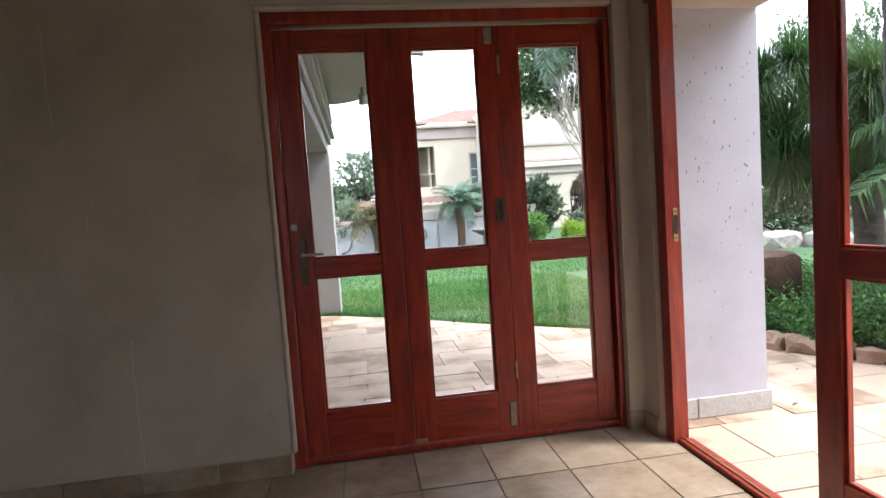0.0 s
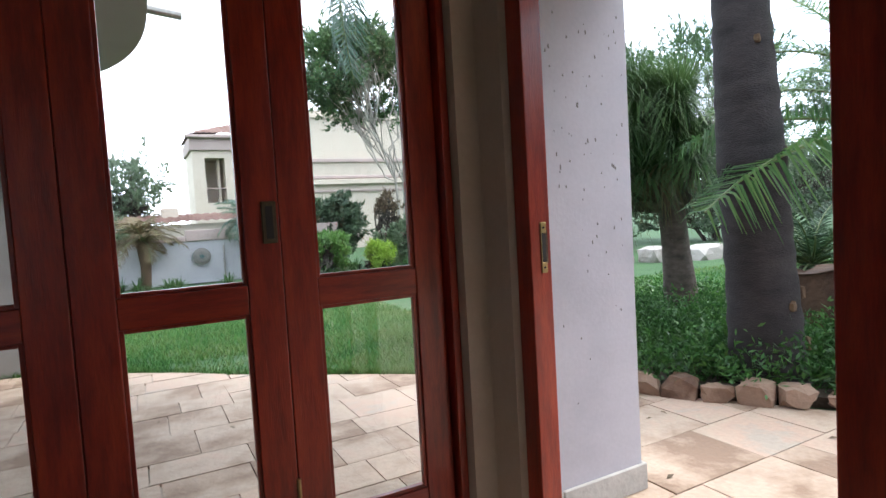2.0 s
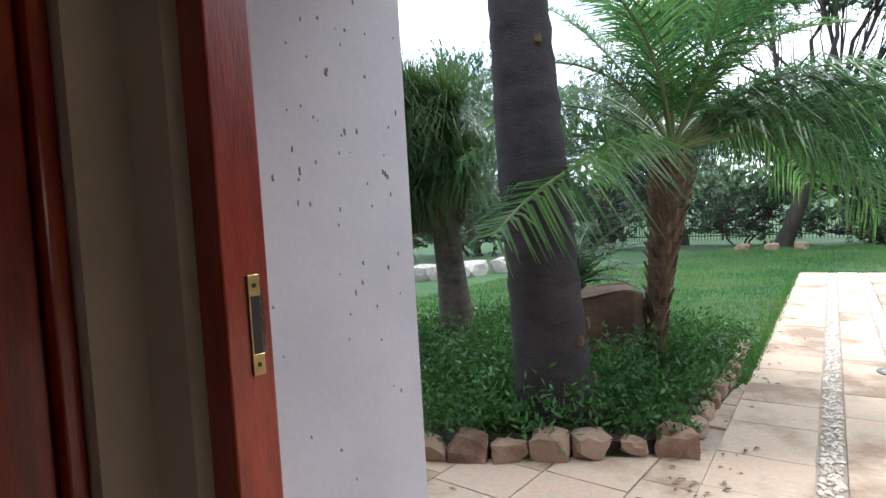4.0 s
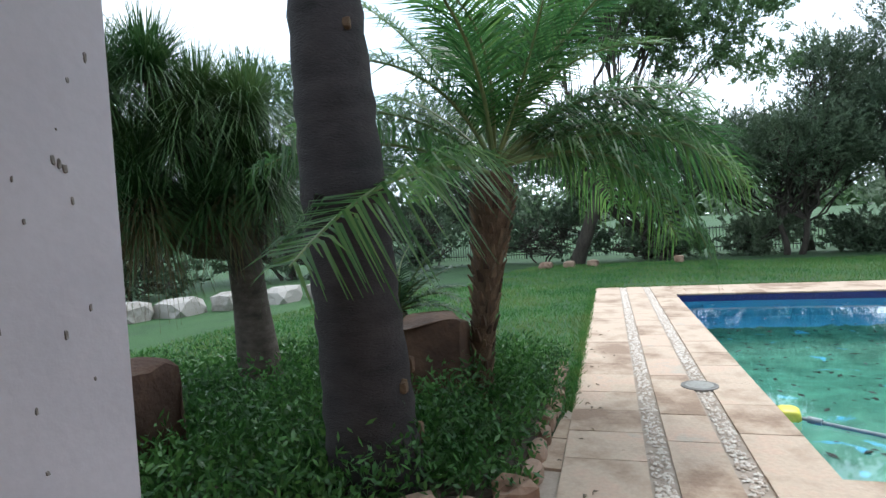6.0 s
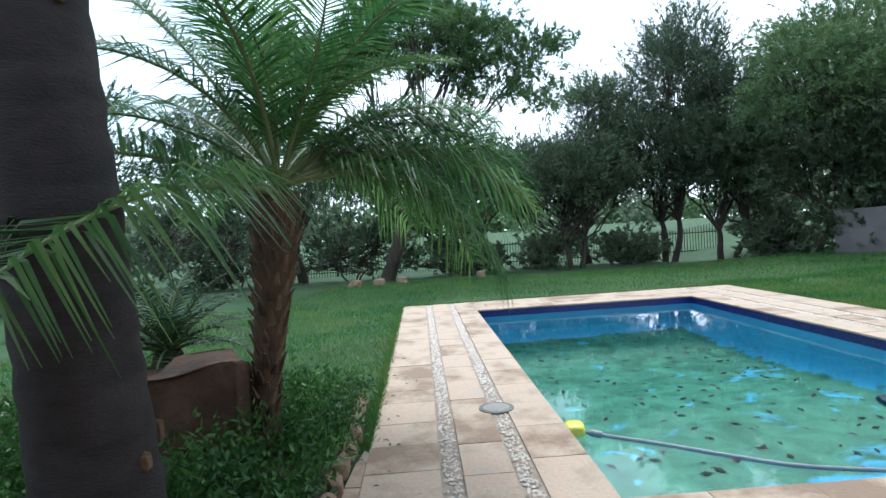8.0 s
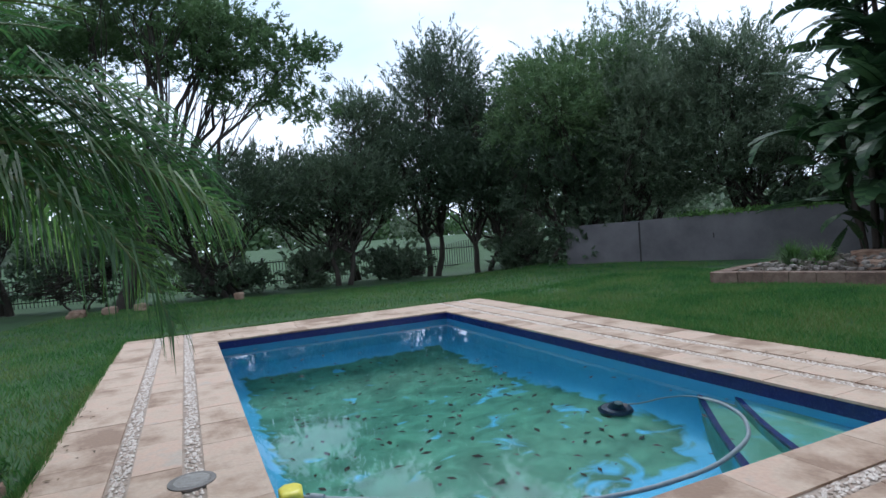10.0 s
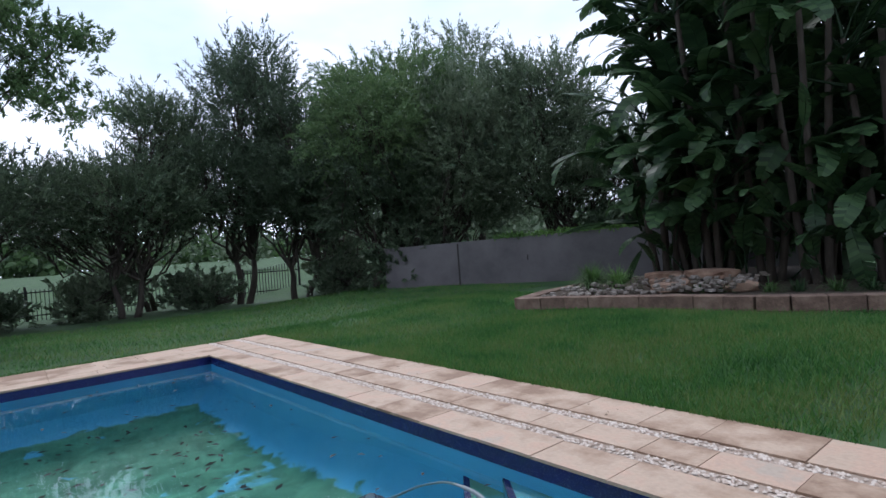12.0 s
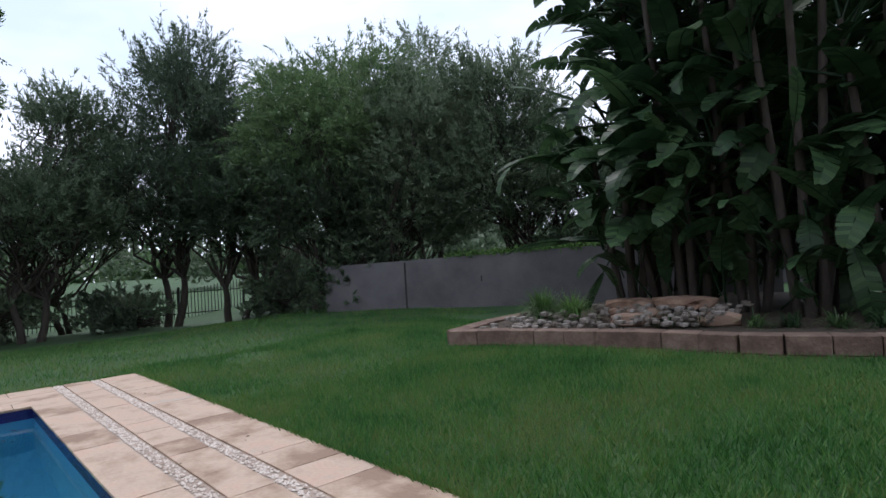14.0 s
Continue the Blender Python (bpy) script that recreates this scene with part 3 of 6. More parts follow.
LX = [-0.4612, 0.102, 0.667, 1.232]
north_leaves = [leaf("folding_door_leaf", 0, 2.82, LX[i], LX[i + 1], lab, "leaves of the folding doors") for i, lab in
                enumerate(("red-stained glazed folding door leaf with lever handle, closed", "red-stained glazed folding door leaf with flush bolt, closed", "red-stained glazed folding door leaf beside the corner, closed"))]
frame_n = structure(new("door_frame_north"), "red-stained timber frame of the folding doors", "door frame")
for nm, b in (("jamb", (-0.526, -0.462, 2.755, 2.87, 0.0, 2.205)), ("jamb", (1.236, 1.268, 2.755, 2.87, 0.0, 2.205)), ("head", (-0.526, 1.268, 2.755, 2.87, 2.205, 2.283)), ("sill", (-0.462, 1.236, 2.775, 2.87, 0.0, 0.03))):
    part(nm, box_bm(*b, bevel=0.005, segs=2), M_WOOD, frame_n)
# only the first leaf is in view; the added others set the room's daylight
EL = [1.588 - 0.566 * i for i in range(10)]
for i in range(5):
    leaf("folding_door_leaf", 1, 1.43, EL[i + 1], EL[i], "red-stained glazed folding door leaf beside the open doorway, closed", "leaves of the garden doors")
frame_e = structure(new("door_frame_east"), "red-stained timber frame of the open garden doors", "door frame")
for nm, b in (("jamb", (1.384, 1.466, 2.475, 2.555, 0.0, 2.205)), ("jamb", (1.363, 1.478, -1.328, -1.248, 0.0, 2.205)), ("head", (1.355, 1.478, -1.328, 2.555, 2.205, 2.288)), ("sill", (1.405, 1.478, -1.245, 2.47, -0.02, 0.022)), ("track", (1.425, 1.437, -1.245, 2.47, 0.0225, 0.028))):
    part(nm, box_bm(*b, bevel=0.004, segs=2), M_WOOD if nm != "track" else M_BRASS, frame_e)

# ---- wing with recessed doors, north-west ----
structure(part("wing_beam", boxes_bm([(-1.2, -0.42, 3.06, 7.7, 2.09, 2.63), (-0.42, -0.38, 3.06, 7.72, 2.22, 2.63), (-0.38, -0.33, 3.06, 7.74, 2.30, 2.36), (-0.38, -0.34, 3.06, 7.73, 2.50, 2.63)], 0.006), M_PLASTER_WING), "grey plastered beam with stepped cornice", "beam")
structure(part("wing_column", box_bm(-1.0, -0.41, 7.3, 7.7, 0, 2.09, 0.01), M_PLASTER_WING), "grey plastered column of the house wing", "column")
structure(part("wing_wall", boxes_bm([(-1.6, -0.96, 3.06, 3.5, 0, 2.085), (-1.6, -1.003, 6.95, 7.7, 0, 2.085), (-1.6, -1.06, 3.5, 6.95, 2.052, 2.085), (-1.6, -1.21, 3.06, 7.7, 2.09, 2.63)]), M_PLASTER_WING), "plastered wall of the house wing", "wall")
for i in range(6):
    y0 = 3.5 + i * 0.575
    d = thing("wing_door_leaf", (-1.02, y0, 0), "dark red-brown glazed wing door leaf, closed", "door", "doors of the wing")
    part("stile", box_bm(-1.05, -1.0, y0, y0 + 0.09, 0, 2.05, 0.004), M_WOOD_DARK, d)
    part("stile", box_bm(-1.05, -1.0, y0 + 0.485, y0 + 0.575, 0, 2.05, 0.004), M_WOOD_DARK, d)
    for z0, z1 in ((0, 0.22), (0.9, 1.02), (1.93, 2.05)):
        part("rail", box_bm(-1.05, -1.002, y0 + 0.09, y0 + 0.485, z0, z1, 0.003), M_WOOD_DARK, d)
    part("pane", box_bm(-1.028, -1.022, y0 + 0.09, y0 + 0.485, 0.22, 0.9), M_PANE_DARK, d)
    part("pane", box_bm(-1.028, -1.022, y0 + 0.09, y0 + 0.485, 1.02, 1.93), M_PANE_DARK, d)
slab = [(-1.6, 3.16), (0.44, 3.16), (0.44, 5.0)] + [(-0.36 + 0.8 * math.cos(a), 5.2 + 1.9 * math.sin(a)) for a in np.linspace(0.05, 1.5, 14)] + [(-0.40, 7.1), (-1.6, 7.1)]
structure(part("balcony_slab", poly_bm(slab, 2.64, 3.25), M_PLASTER_WING), "grey plastered balcony slab with rounded end", "balcony")
structure(part("wing_upper_wall", box_bm(-1.6, -0.9, 3.06, 7.7, 3.26, 5.5), M_PLASTER_WING), "upper wall of the house wing", "wall")


# ---- plants ----
def frond_mesh(name, length, rng, pairs=48, leaflet=0.34, arch=0.9, curl=0.5, mat=None, width=0.018):
    """A feather palm frond along +x from the origin, arching over; leaflets in two rows."""
    t = np.linspace(0, 1, 14)
    px = length * (t - 0.18 * arch * t ** 2.4)
    pz = length * (0.38 * t - arch * 0.62 * t ** 2.2)
    pts = np.stack([px, 0.03 * length * np.sin(3 * t), pz], -1)
    rv, rf = tube(pts, 0.013 * (1 - 0.85 * t) + 0.002, 5)
    s = np.linspace(0.14, 0.985, pairs)
    base = np.stack([np.interp(s, t, pts[:, k]) for k in range(3)], -1)
    tan = np.gradient(base, axis=0)
    tan /= np.linalg.norm(tan, axis=1)[:, None]
    side = np.cross(tan, [[0, 0, 1.0]])
    side /= np.linalg.norm(side, axis=1)[:, None]
    up = np.cross(side, tan)
    vs, fs, o = [], [], 0
    prof = np.sin(np.pi * np.clip(0.12 + 0.83 * s, 0, 1)) ** 0.6
    for sg in (-1, 1):
        n = pairs
        L = (leaflet * prof * rng.uniform(0.85, 1.15, n))[:, None]
        fwd = rng.uniform(0.45, 0.8, n)[:, None]
        d = side * sg + tan * fwd + up * rng.uniform(0.05, 0.45, n)[:, None]
        d /= np.linalg.norm(d, axis=1)[:, None]
        mid = base + d * L * 0.5
        tip = base + d * L * 0.95 + np.array([[0, 0, -1.0]]) * L * rng.uniform(0.15, curl + 0.2, n)[:, None]
        wv = np.cross(d, up + rng.normal(0, 0.25, (n, 3)))
        wv /= np.linalg.norm(wv, axis=1)[:, None]
        w = width
        v = np.stack([base + wv * w * 0.35, base - wv * w * 0.35, mid - wv * w * 0.5, mid + wv * w * 0.5, tip - wv * w * 0.06, tip + wv * w * 0.06], 1).reshape(-1, 3)
        k = np.arange(n)[:, None] * 6
        f = np.concatenate([k + [[0, 1, 2, 3]], k + [[3, 2, 4, 5]]])
        vs.append(v)
        fs.append(f + o)
        o += len(v)
    lv, lf = np.concatenate(vs), np.concatenate(fs)
    me_ob = big_mesh(name, *joined([(lv, lf), (rv, rf)]), mat)
    me = me_ob.data
    bpy.data.objects.remove(me_ob)
    me.materials.append(M_RACHIS)
    idx = np.zeros(len(me.polygons), np.int32)
    idx[len(lf):] = 1
    me.polygons.foreach_set("material_index", idx)
    return me


def palm_crown(palm, head, meshes, fronds):
    """fronds: (azimuth, lift, twist, scale) in degrees; each is a part."""
    for i, (az, lift, twist, sc) in enumerate(fronds):
        ob = new("frond", meshes[i % len(meshes)])
        ob.matrix_world = Matrix.Translation(head) @ Matrix.Rotation(radians(az), 4, "Z") @ Matrix.Rotation(radians(-lift), 4, "Y") @ Matrix.Rotation(radians(twist), 4, "X") @ Matrix.Diagonal((sc, sc, sc, 1))
        m = ob.matrix_world.copy()
        under(ob, palm)
        ob.matrix_basis = m


def build_small_palm():
    rng = np.random.default_rng(5)
    palm = thing("feather_palm", (5.05, 3.10, 0.0), "feather palm with shaggy brown trunk in the stone-edged bed", "palm")
    pts = [(5.05, 3.10, -0.05), (5.05, 3.07, 0.4), (5.07, 3.01, 0.9), (5.09, 2.95, 1.35), (5.10, 2.92, 1.62)]
    rad = [0.060, 0.070, 0.090, 0.132, 0.125]
    t = np.linspace(0, 4, 18)
    P = np.stack([np.interp(t, range(5), [p[k] for p in pts]) for k in range(3)], -1)
    R = np.interp(t, range(5), rad)
    v, f = tube(P, R, 14)
    under(big_mesh("trunk", v, f, M_FIBRE, True), palm, "brown fibrous palm trunk")
    boot = bmesh.new()
    bmesh.ops.create_cone(boot, cap_ends=True, segments=5, radius1=0.027, radius2=0.010, depth=0.09)
    bmesh.ops.scale(boot, vec=(1, 0.55, 1), verts=list(boot.verts))
    me = bpy.data.meshes.new("leaf_boot")
    boot.to_mesh(me)
    boot.free()
    me.materials.append(M_BARK_BROWN)
    k = 0
    for i in range(150):
        s = 0.12 + 3.5 * (i / 150)
        c = np.array([np.interp(s, range(5), [p[q] for p in pts]) for q in range(3)])
        r = np.interp(s, range(5), rad)
        a = i * 2.399963
        ob = new("leaf_boot", me)
        m = Matrix.Translation(Vector(c) + Vector((math.cos(a), math.sin(a), 0)) * (r + 0.008)) @ Matrix.Rotation(a, 4, "Z") @ Matrix.Rotation(radians(28 + rng.uniform(-12, 14)), 4, "Y") @ Matrix.Rotation(radians(90), 4, "Z") @ Matrix.Diagonal((rng.uniform(0.8, 1.3),) * 3 + (1,))
        under(ob, palm)
        ob.matrix_basis = m
    meshes = [frond_mesh("frond", 1.6, rng, 60, 0.36, a, 0.3, M_FROND, 0.012) for a in (0.45, 0.62, 0.8, 0.95, 1.1, 0.7)]
    hang = [frond_mesh("frond", 1.6, rng, 64, 0.42, a, 0.95, M_FROND, 0.013) for a in (0.85, 1.0, 1.15)]
    fr = []
    for i in range(19):
        az = i * 137.5 + rng.uniform(-12, 12)
        lift = 64 - 58 * (i / 19) ** 0.85 + rng.uniform(-6, 6)
        if 165 < az % 360 < 265:      # the side above the path stays clear of low fronds
            lift = max(lift, 40)
        fr.append((az, lift, rng.uniform(-25, 25), rng.uniform(0.9, 1.2)))
    palm_crown(palm, (5.10, 2.92, 1.66), meshes, fr)
    # long fronds reaching over the path, then those towards the house
    palm_crown(palm, (5.10, 2.92, 1.64), hang, [(286, 2, 8, 1.2), (303, 12, -10, 1.3), (270, -4, 0, 1.05), (320, 4, 6, 1.25), (296, 20, 0, 1.2), (337, 14, 0, 1.25), (280, 24, 5, 1.0), (311, -4, 4, 1.2)])
    palm_crown(palm, (5.10, 2.92, 1.60), [frond_mesh("frond", 1.6, rng, 78, 0.38, 0.5, 0.75, M_FROND, 0.012)], [(173, -17, 6, 1.38), (150, -4, 6, 1.1)])


def build_big_palm():
    rng = np.random.default_rng(8)
    palm = thing("tall_palm", (3.80, 3.27, 0.0), "tall palm with thick smooth grey trunk rising from the bed", "palm")
    zs = np.concatenate([np.linspace(-0.05, 3.2, 40), np.linspace(3.4, 6.2, 16)])
    xs = np.interp(zs, [0, 1.5, 2.5, 6.2], [3.83, 3.79, 3.765, 3.72])
    ys = np.interp(zs, [0, 1.5, 2.5, 6.2], [3.235, 3.30, 3.33, 3.42])
    r = np.interp(zs, [0, 0.25, 0.8, 1.5, 2.5, 6.2], [0.245, 0.225, 0.205, 0.20, 0.165, 0.14]) + 0.006 * np.sin(zs * 31)
    v, f = tube(np.stack([xs, ys, zs], -1), r, 28)
    rr = np.random.default_rng(2).normal(0, 0.003, (len(v), 1))
    v[:, :2] += rr
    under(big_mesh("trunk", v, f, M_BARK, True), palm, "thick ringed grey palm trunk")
    for i, (z, a, s) in enumerate([(1.52, -35, 0.05), (0.62, -60, 0.06), (0.55, -100, 0.05), (0.30, -70, 0.07), (2.2, -120, 0.035), (0.95, -20, 0.04)]):
        x = np.interp(z, zs, xs)
        y = np.interp(z, zs, ys)
        q = np.interp(z, zs, r)
        c = (x + q * math.cos(radians(a)), y + q * math.sin(radians(a)), z)
        part("bark_scar", rock_bm(c, (0.03, 0.05, s * 1.4), i + 3, 0.4), M_BARK_BROWN, palm)
    meshes = [frond_mesh("frond", 2.6, rng, 70, 0.5, a, 0.7, M_FROND_BLUE, 0.024) for a in (0.8, 1.0, 1.25)]
    # crown is out of view; fronds added beyond need to shade the bed
    fr = [(i * 137.5, 62 - 80 * i / 44 + rng.uniform(-8, 8), rng.uniform(-20, 20), rng.uniform(0.9, 1.1)) for i in range(44)]
    palm_crown(palm, (3.72, 3.42, 6.2), meshes, fr)
    # old fronds that hang down on the lawn side
    palm_crown(palm, (3.72, 3.42, 6.1), [frond_mesh("frond", 5.4, rng, 130, 0.46, a, 0.8, M_FROND_BLUE, 0.017) for a in (1.0, 0.94)], [(125, -35, 5, 1.0), (131, -39, -8, 1.0), (119, -33, 10, 0.96)])


def strap_leaves(head, n, length, rng, width=0.02, lift=(0.2, 1.5), segs=7, drop=0.5):
    az = rng.uniform(0, 2 * np.pi, n)
    el = rng.uniform(*lift, n)
    L = length * rng.uniform(0.7, 1.15, n)
    t = np.linspace(0, 1, segs)
    hx = np.cos(el)[:, None] * t * L[:, None] * 0.72
    hz = np.sin(el)[:, None] * t * L[:, None] * 0.75 - (drop * (0.4 + 0.9 * rng.random(n)))[:, None] * L[:, None] * t ** 2.3
    x = head[0] + np.cos(az)[:, None] * (hx + 0.05) + rng.normal(0, 0.02, (n, 1))
    y = head[1] + np.sin(az)[:, None] * (hx + 0.05) + rng.normal(0, 0.02, (n, 1))
    z = head[2] + hz + rng.normal(0, 0.03, (n, 1))
    w = width * (1 - 0.8 * t ** 2)[None] * rng.uniform(0.7, 1.2, (n, 1))
    sx, sy = -np.sin(az)[:, None] * w / 2, np.cos(az)[:, None] * w / 2
    v = np.stack([np.stack([x + sx, y + sy, z], -1), np.stack([x - sx, y - sy, z], -1)], 2).reshape(-1, 3)
    k = (np.arange(n)[:, None] * segs * 2 + np.arange(segs - 1)[None] * 2).reshape(-1, 1)
    f = k + np.array([[0, 1, 3, 2]])
    return v, f


def build_ponytail():
    rng = np.random.default_rng(11)
    p = thing("ponytail_palm", (4.98, 4.80, 0.0), "ponytail palm with a dense head of drooping strap leaves", "palm")
    zs = np.linspace(-0.05, 1.5, 14)
    v, f = tube(np.stack([4.99 - 0.05 * zs, 4.82 + 0.05 * zs, zs], -1), np.interp(zs, [0, 0.2, 0.8, 1.5], [0.21, 0.17, 0.13, 0.12]), 16)
    under(big_mesh("trunk", v, f, M_BARK_GREY, True), p, "swollen grey trunk")
    heads = [(4.95, 4.85, 1.85), (4.62, 5.15, 2.0), (4.45, 5.35, 1.8), (5.02, 4.66, 1.62), (4.72, 5.0, 1.5), (4.75, 5.05, 2.25), (4.25, 5.6, 1.9), (4.3, 5.5, 2.35), (4.55, 5.3, 2.5), (4.9, 4.75, 2.2), (4.05, 5.75, 2.1), (4.4, 5.3, 1.5)]
    for hx, hy, hz in heads:
        v, f = tube([(4.94, 4.86, 1.2), (0.5 * (4.94 + hx), 0.5 * (4.86 + hy), 0.45 * (1.2 + hz)), (hx, hy, hz)], [0.08, 0.06, 0.045], 8)
        under(big_mesh("branch", v, f, M_BARK_GREY, True), p)
        under(big_mesh("leaf_head", *joined([strap_leaves((hx, hy, hz), 900, 0.82, rng, 0.008, (-0.35, 1.5), 8, 0.38), strap_leaves((hx, hy, hz), 260, 0.8, rng, 0.008, (0.7, 1.57), 8, 0.16)]), M_STRAP), p, "dense green strap leaves")
    under(big_mesh("dry_leaves", *joined([strap_leaves((4.85, 4.9, 1.6), 380, 0.55, rng, 0.008, (-1.0, 0.2)), strap_leaves((4.5, 5.3, 1.6), 380, 0.7, rng, 0.008, (-1.1, 0.1)), strap_leaves((4.25, 5.55, 1.7), 300, 0.75, rng, 0.008, (-1.1, 0.1))]), M_STRAP_DRY), p, "dry straw-coloured hanging leaves")


build_small_palm()
build_big_palm()
build_ponytail()


def crown_shoots(rng, blobs, n, shoot=0.7, up=0.6, per=24, group=9, spread=0.42):
    """Leaf places along many short shoots that grow out of the blobs in bunches. blobs: x, y, z, rx, ry, rz.
    Gives the places, the way each shoot grows, and the middles of the bunches."""
    vol = np.array([(b[3] * b[4] * b[5]) ** 0.8 for b in blobs])
    places, ways, mids = [], [], []
    k = max(4, n // (per * group))
    for b, q in zip(blobs, (vol / vol.sum() * k).round().astype(int).clip(2)):
        d = rng.normal(size=(q, 3))
        d /= np.linalg.norm(d, axis=1)[:, None]
        c = np.array(b[:3]) + d * np.array(b[3:]) * rng.uniform(0.25, 1.0, (q, 1)) ** 0.7
        mids.append(c)
        o = c[:, None] + rng.normal(0, spread * 0.6, (q, group, 3)) * [1, 1, 0.7]
        w = d[:, None] * 0.8 + np.array([0, 0, up]) + rng.normal(0, 0.42, (q, group, 3))
        w /= np.linalg.norm(w, axis=2, keepdims=True)
        t = rng.random((q, group, per, 1)) ** 0.8
        L = shoot * rng.uniform(0.5, 1.35, (q, group, 1, 1))
        p = o[:, :, None] + w[:, :, None] * t * L + rng.normal(0, 0.05, (q, group, per, 3)) * (1.25 - t)
        p[..., 2] -= (0.25 * (1 - min(1.0, up)) * t * t * L)[..., 0]
        places.append(p.reshape(-1, 3))
        ways.append(np.broadcast_to(w[:, :, None], p.shape).reshape(-1, 3))
    return np.concatenate(places), np.concatenate(ways), np.concatenate(mids)


def slim_leaves(places, ways, length, width, rng, loose=0.55):
    """Narrow pointed leaves that stand off their shoots."""
    n = len(places)
    d = ways + rng.normal(0, loose, (n, 3))
    d /= np.linalg.norm(d, axis=1)[:, None]
    s = np.cross(d, rng.normal(size=(n, 3)))
    s /= np.linalg.norm(s, axis=1)[:, None] + 1e-9
    L = (length * rng.uniform(0.6, 1.35, n))[:, None]
    W = (width * rng.uniform(0.7, 1.25, n))[:, None]
    v = np.stack([places - s * W * 0.5, places + s * W * 0.5, places + d * L], 1).reshape(-1, 3)
    return v, np.arange(3 * n).reshape(-1, 3)


def build_tree(name, base, blobs, n, leaf, width, mat, seed, label, fork=0.35, r=0.14, bark=None, stems=1, spread=0.42, limbs=16, category="tree", group="", shoot=0.7, up=0.6):
    rng = np.random.default_rng(seed)
    base = np.array([base[0], base[1], float(ground_z(base[0], base[1]))])
    t = thing(name, base, label, category, group)
    pts, ways, cl = crown_shoots(rng, blobs, n, shoot, up, spread=spread)
    mid = np.mean([b[:3] for b in blobs], axis=0)
    pieces = []
    for s in range(stems):
        a = rng.uniform(0, 6.28)
        st = base + np.array([math.cos(a), math.sin(a), 0]) * (0.25 if stems > 1 else 0)
        fk = base + (mid - base) * fork + np.array([math.cos(a), math.sin(a), 0]) * (0.5 if stems > 1 else 0.05)
        q = np.linspace(0, 1, 7)[:, None]
        line = st + (fk - st) * q + np.array([[0.12, 0.1, 0]]) * np.sin(q * 3 + seed) * 0.8
        line[0, 2] -= 0.1
        pieces.append(tube(line, np.linspace(r, r * 0.7, 7), 9))
        fk = line[-1]
        pick = cl[rng.choice(len(cl), min(limbs, len(cl)), replace=False)]
        for c in pick:
            m = fk + (c - fk) * 0.5 + rng.normal(0, 0.25, 3) - np.array([0, 0, 0.15])
            q = np.linspace(0, 1, 8)[:, None]
            line = (1 - q) ** 2 * fk + 2 * q * (1 - q) * m + q ** 2 * c
            reach = float(np.linalg.norm(c - fk))
            line[1:-1] += rng.normal(0, 0.05 * min(reach, 4.0), (6, 3)) * np.sin(np.pi * q[1:-1])
            pieces.append(tube(line, np.linspace(r * 0.45, 0.012, 8), 5))
            near = np.argsort(np.linalg.norm(cl - c, axis=1))
            for _ in range(8):
                e = cl[near[rng.integers(1, min(20, len(cl)))]]
                b0 = line[rng.integers(3, 7)]
                bend = b0 + (e - b0) * np.linspace(0, 1, 5)[:, None]
                bend[1:-1] += rng.normal(0, 0.06, (3, 3))
                pieces.append(tube(bend, np.linspace(0.024, 0.006, 5), 4))
    under(big_mesh("trunk", *joined(pieces), bark or M_BRANCH, True), t)
    under(big_mesh("crown", *slim_leaves(pts, ways, leaf, width, rng), mat), t)
    return t


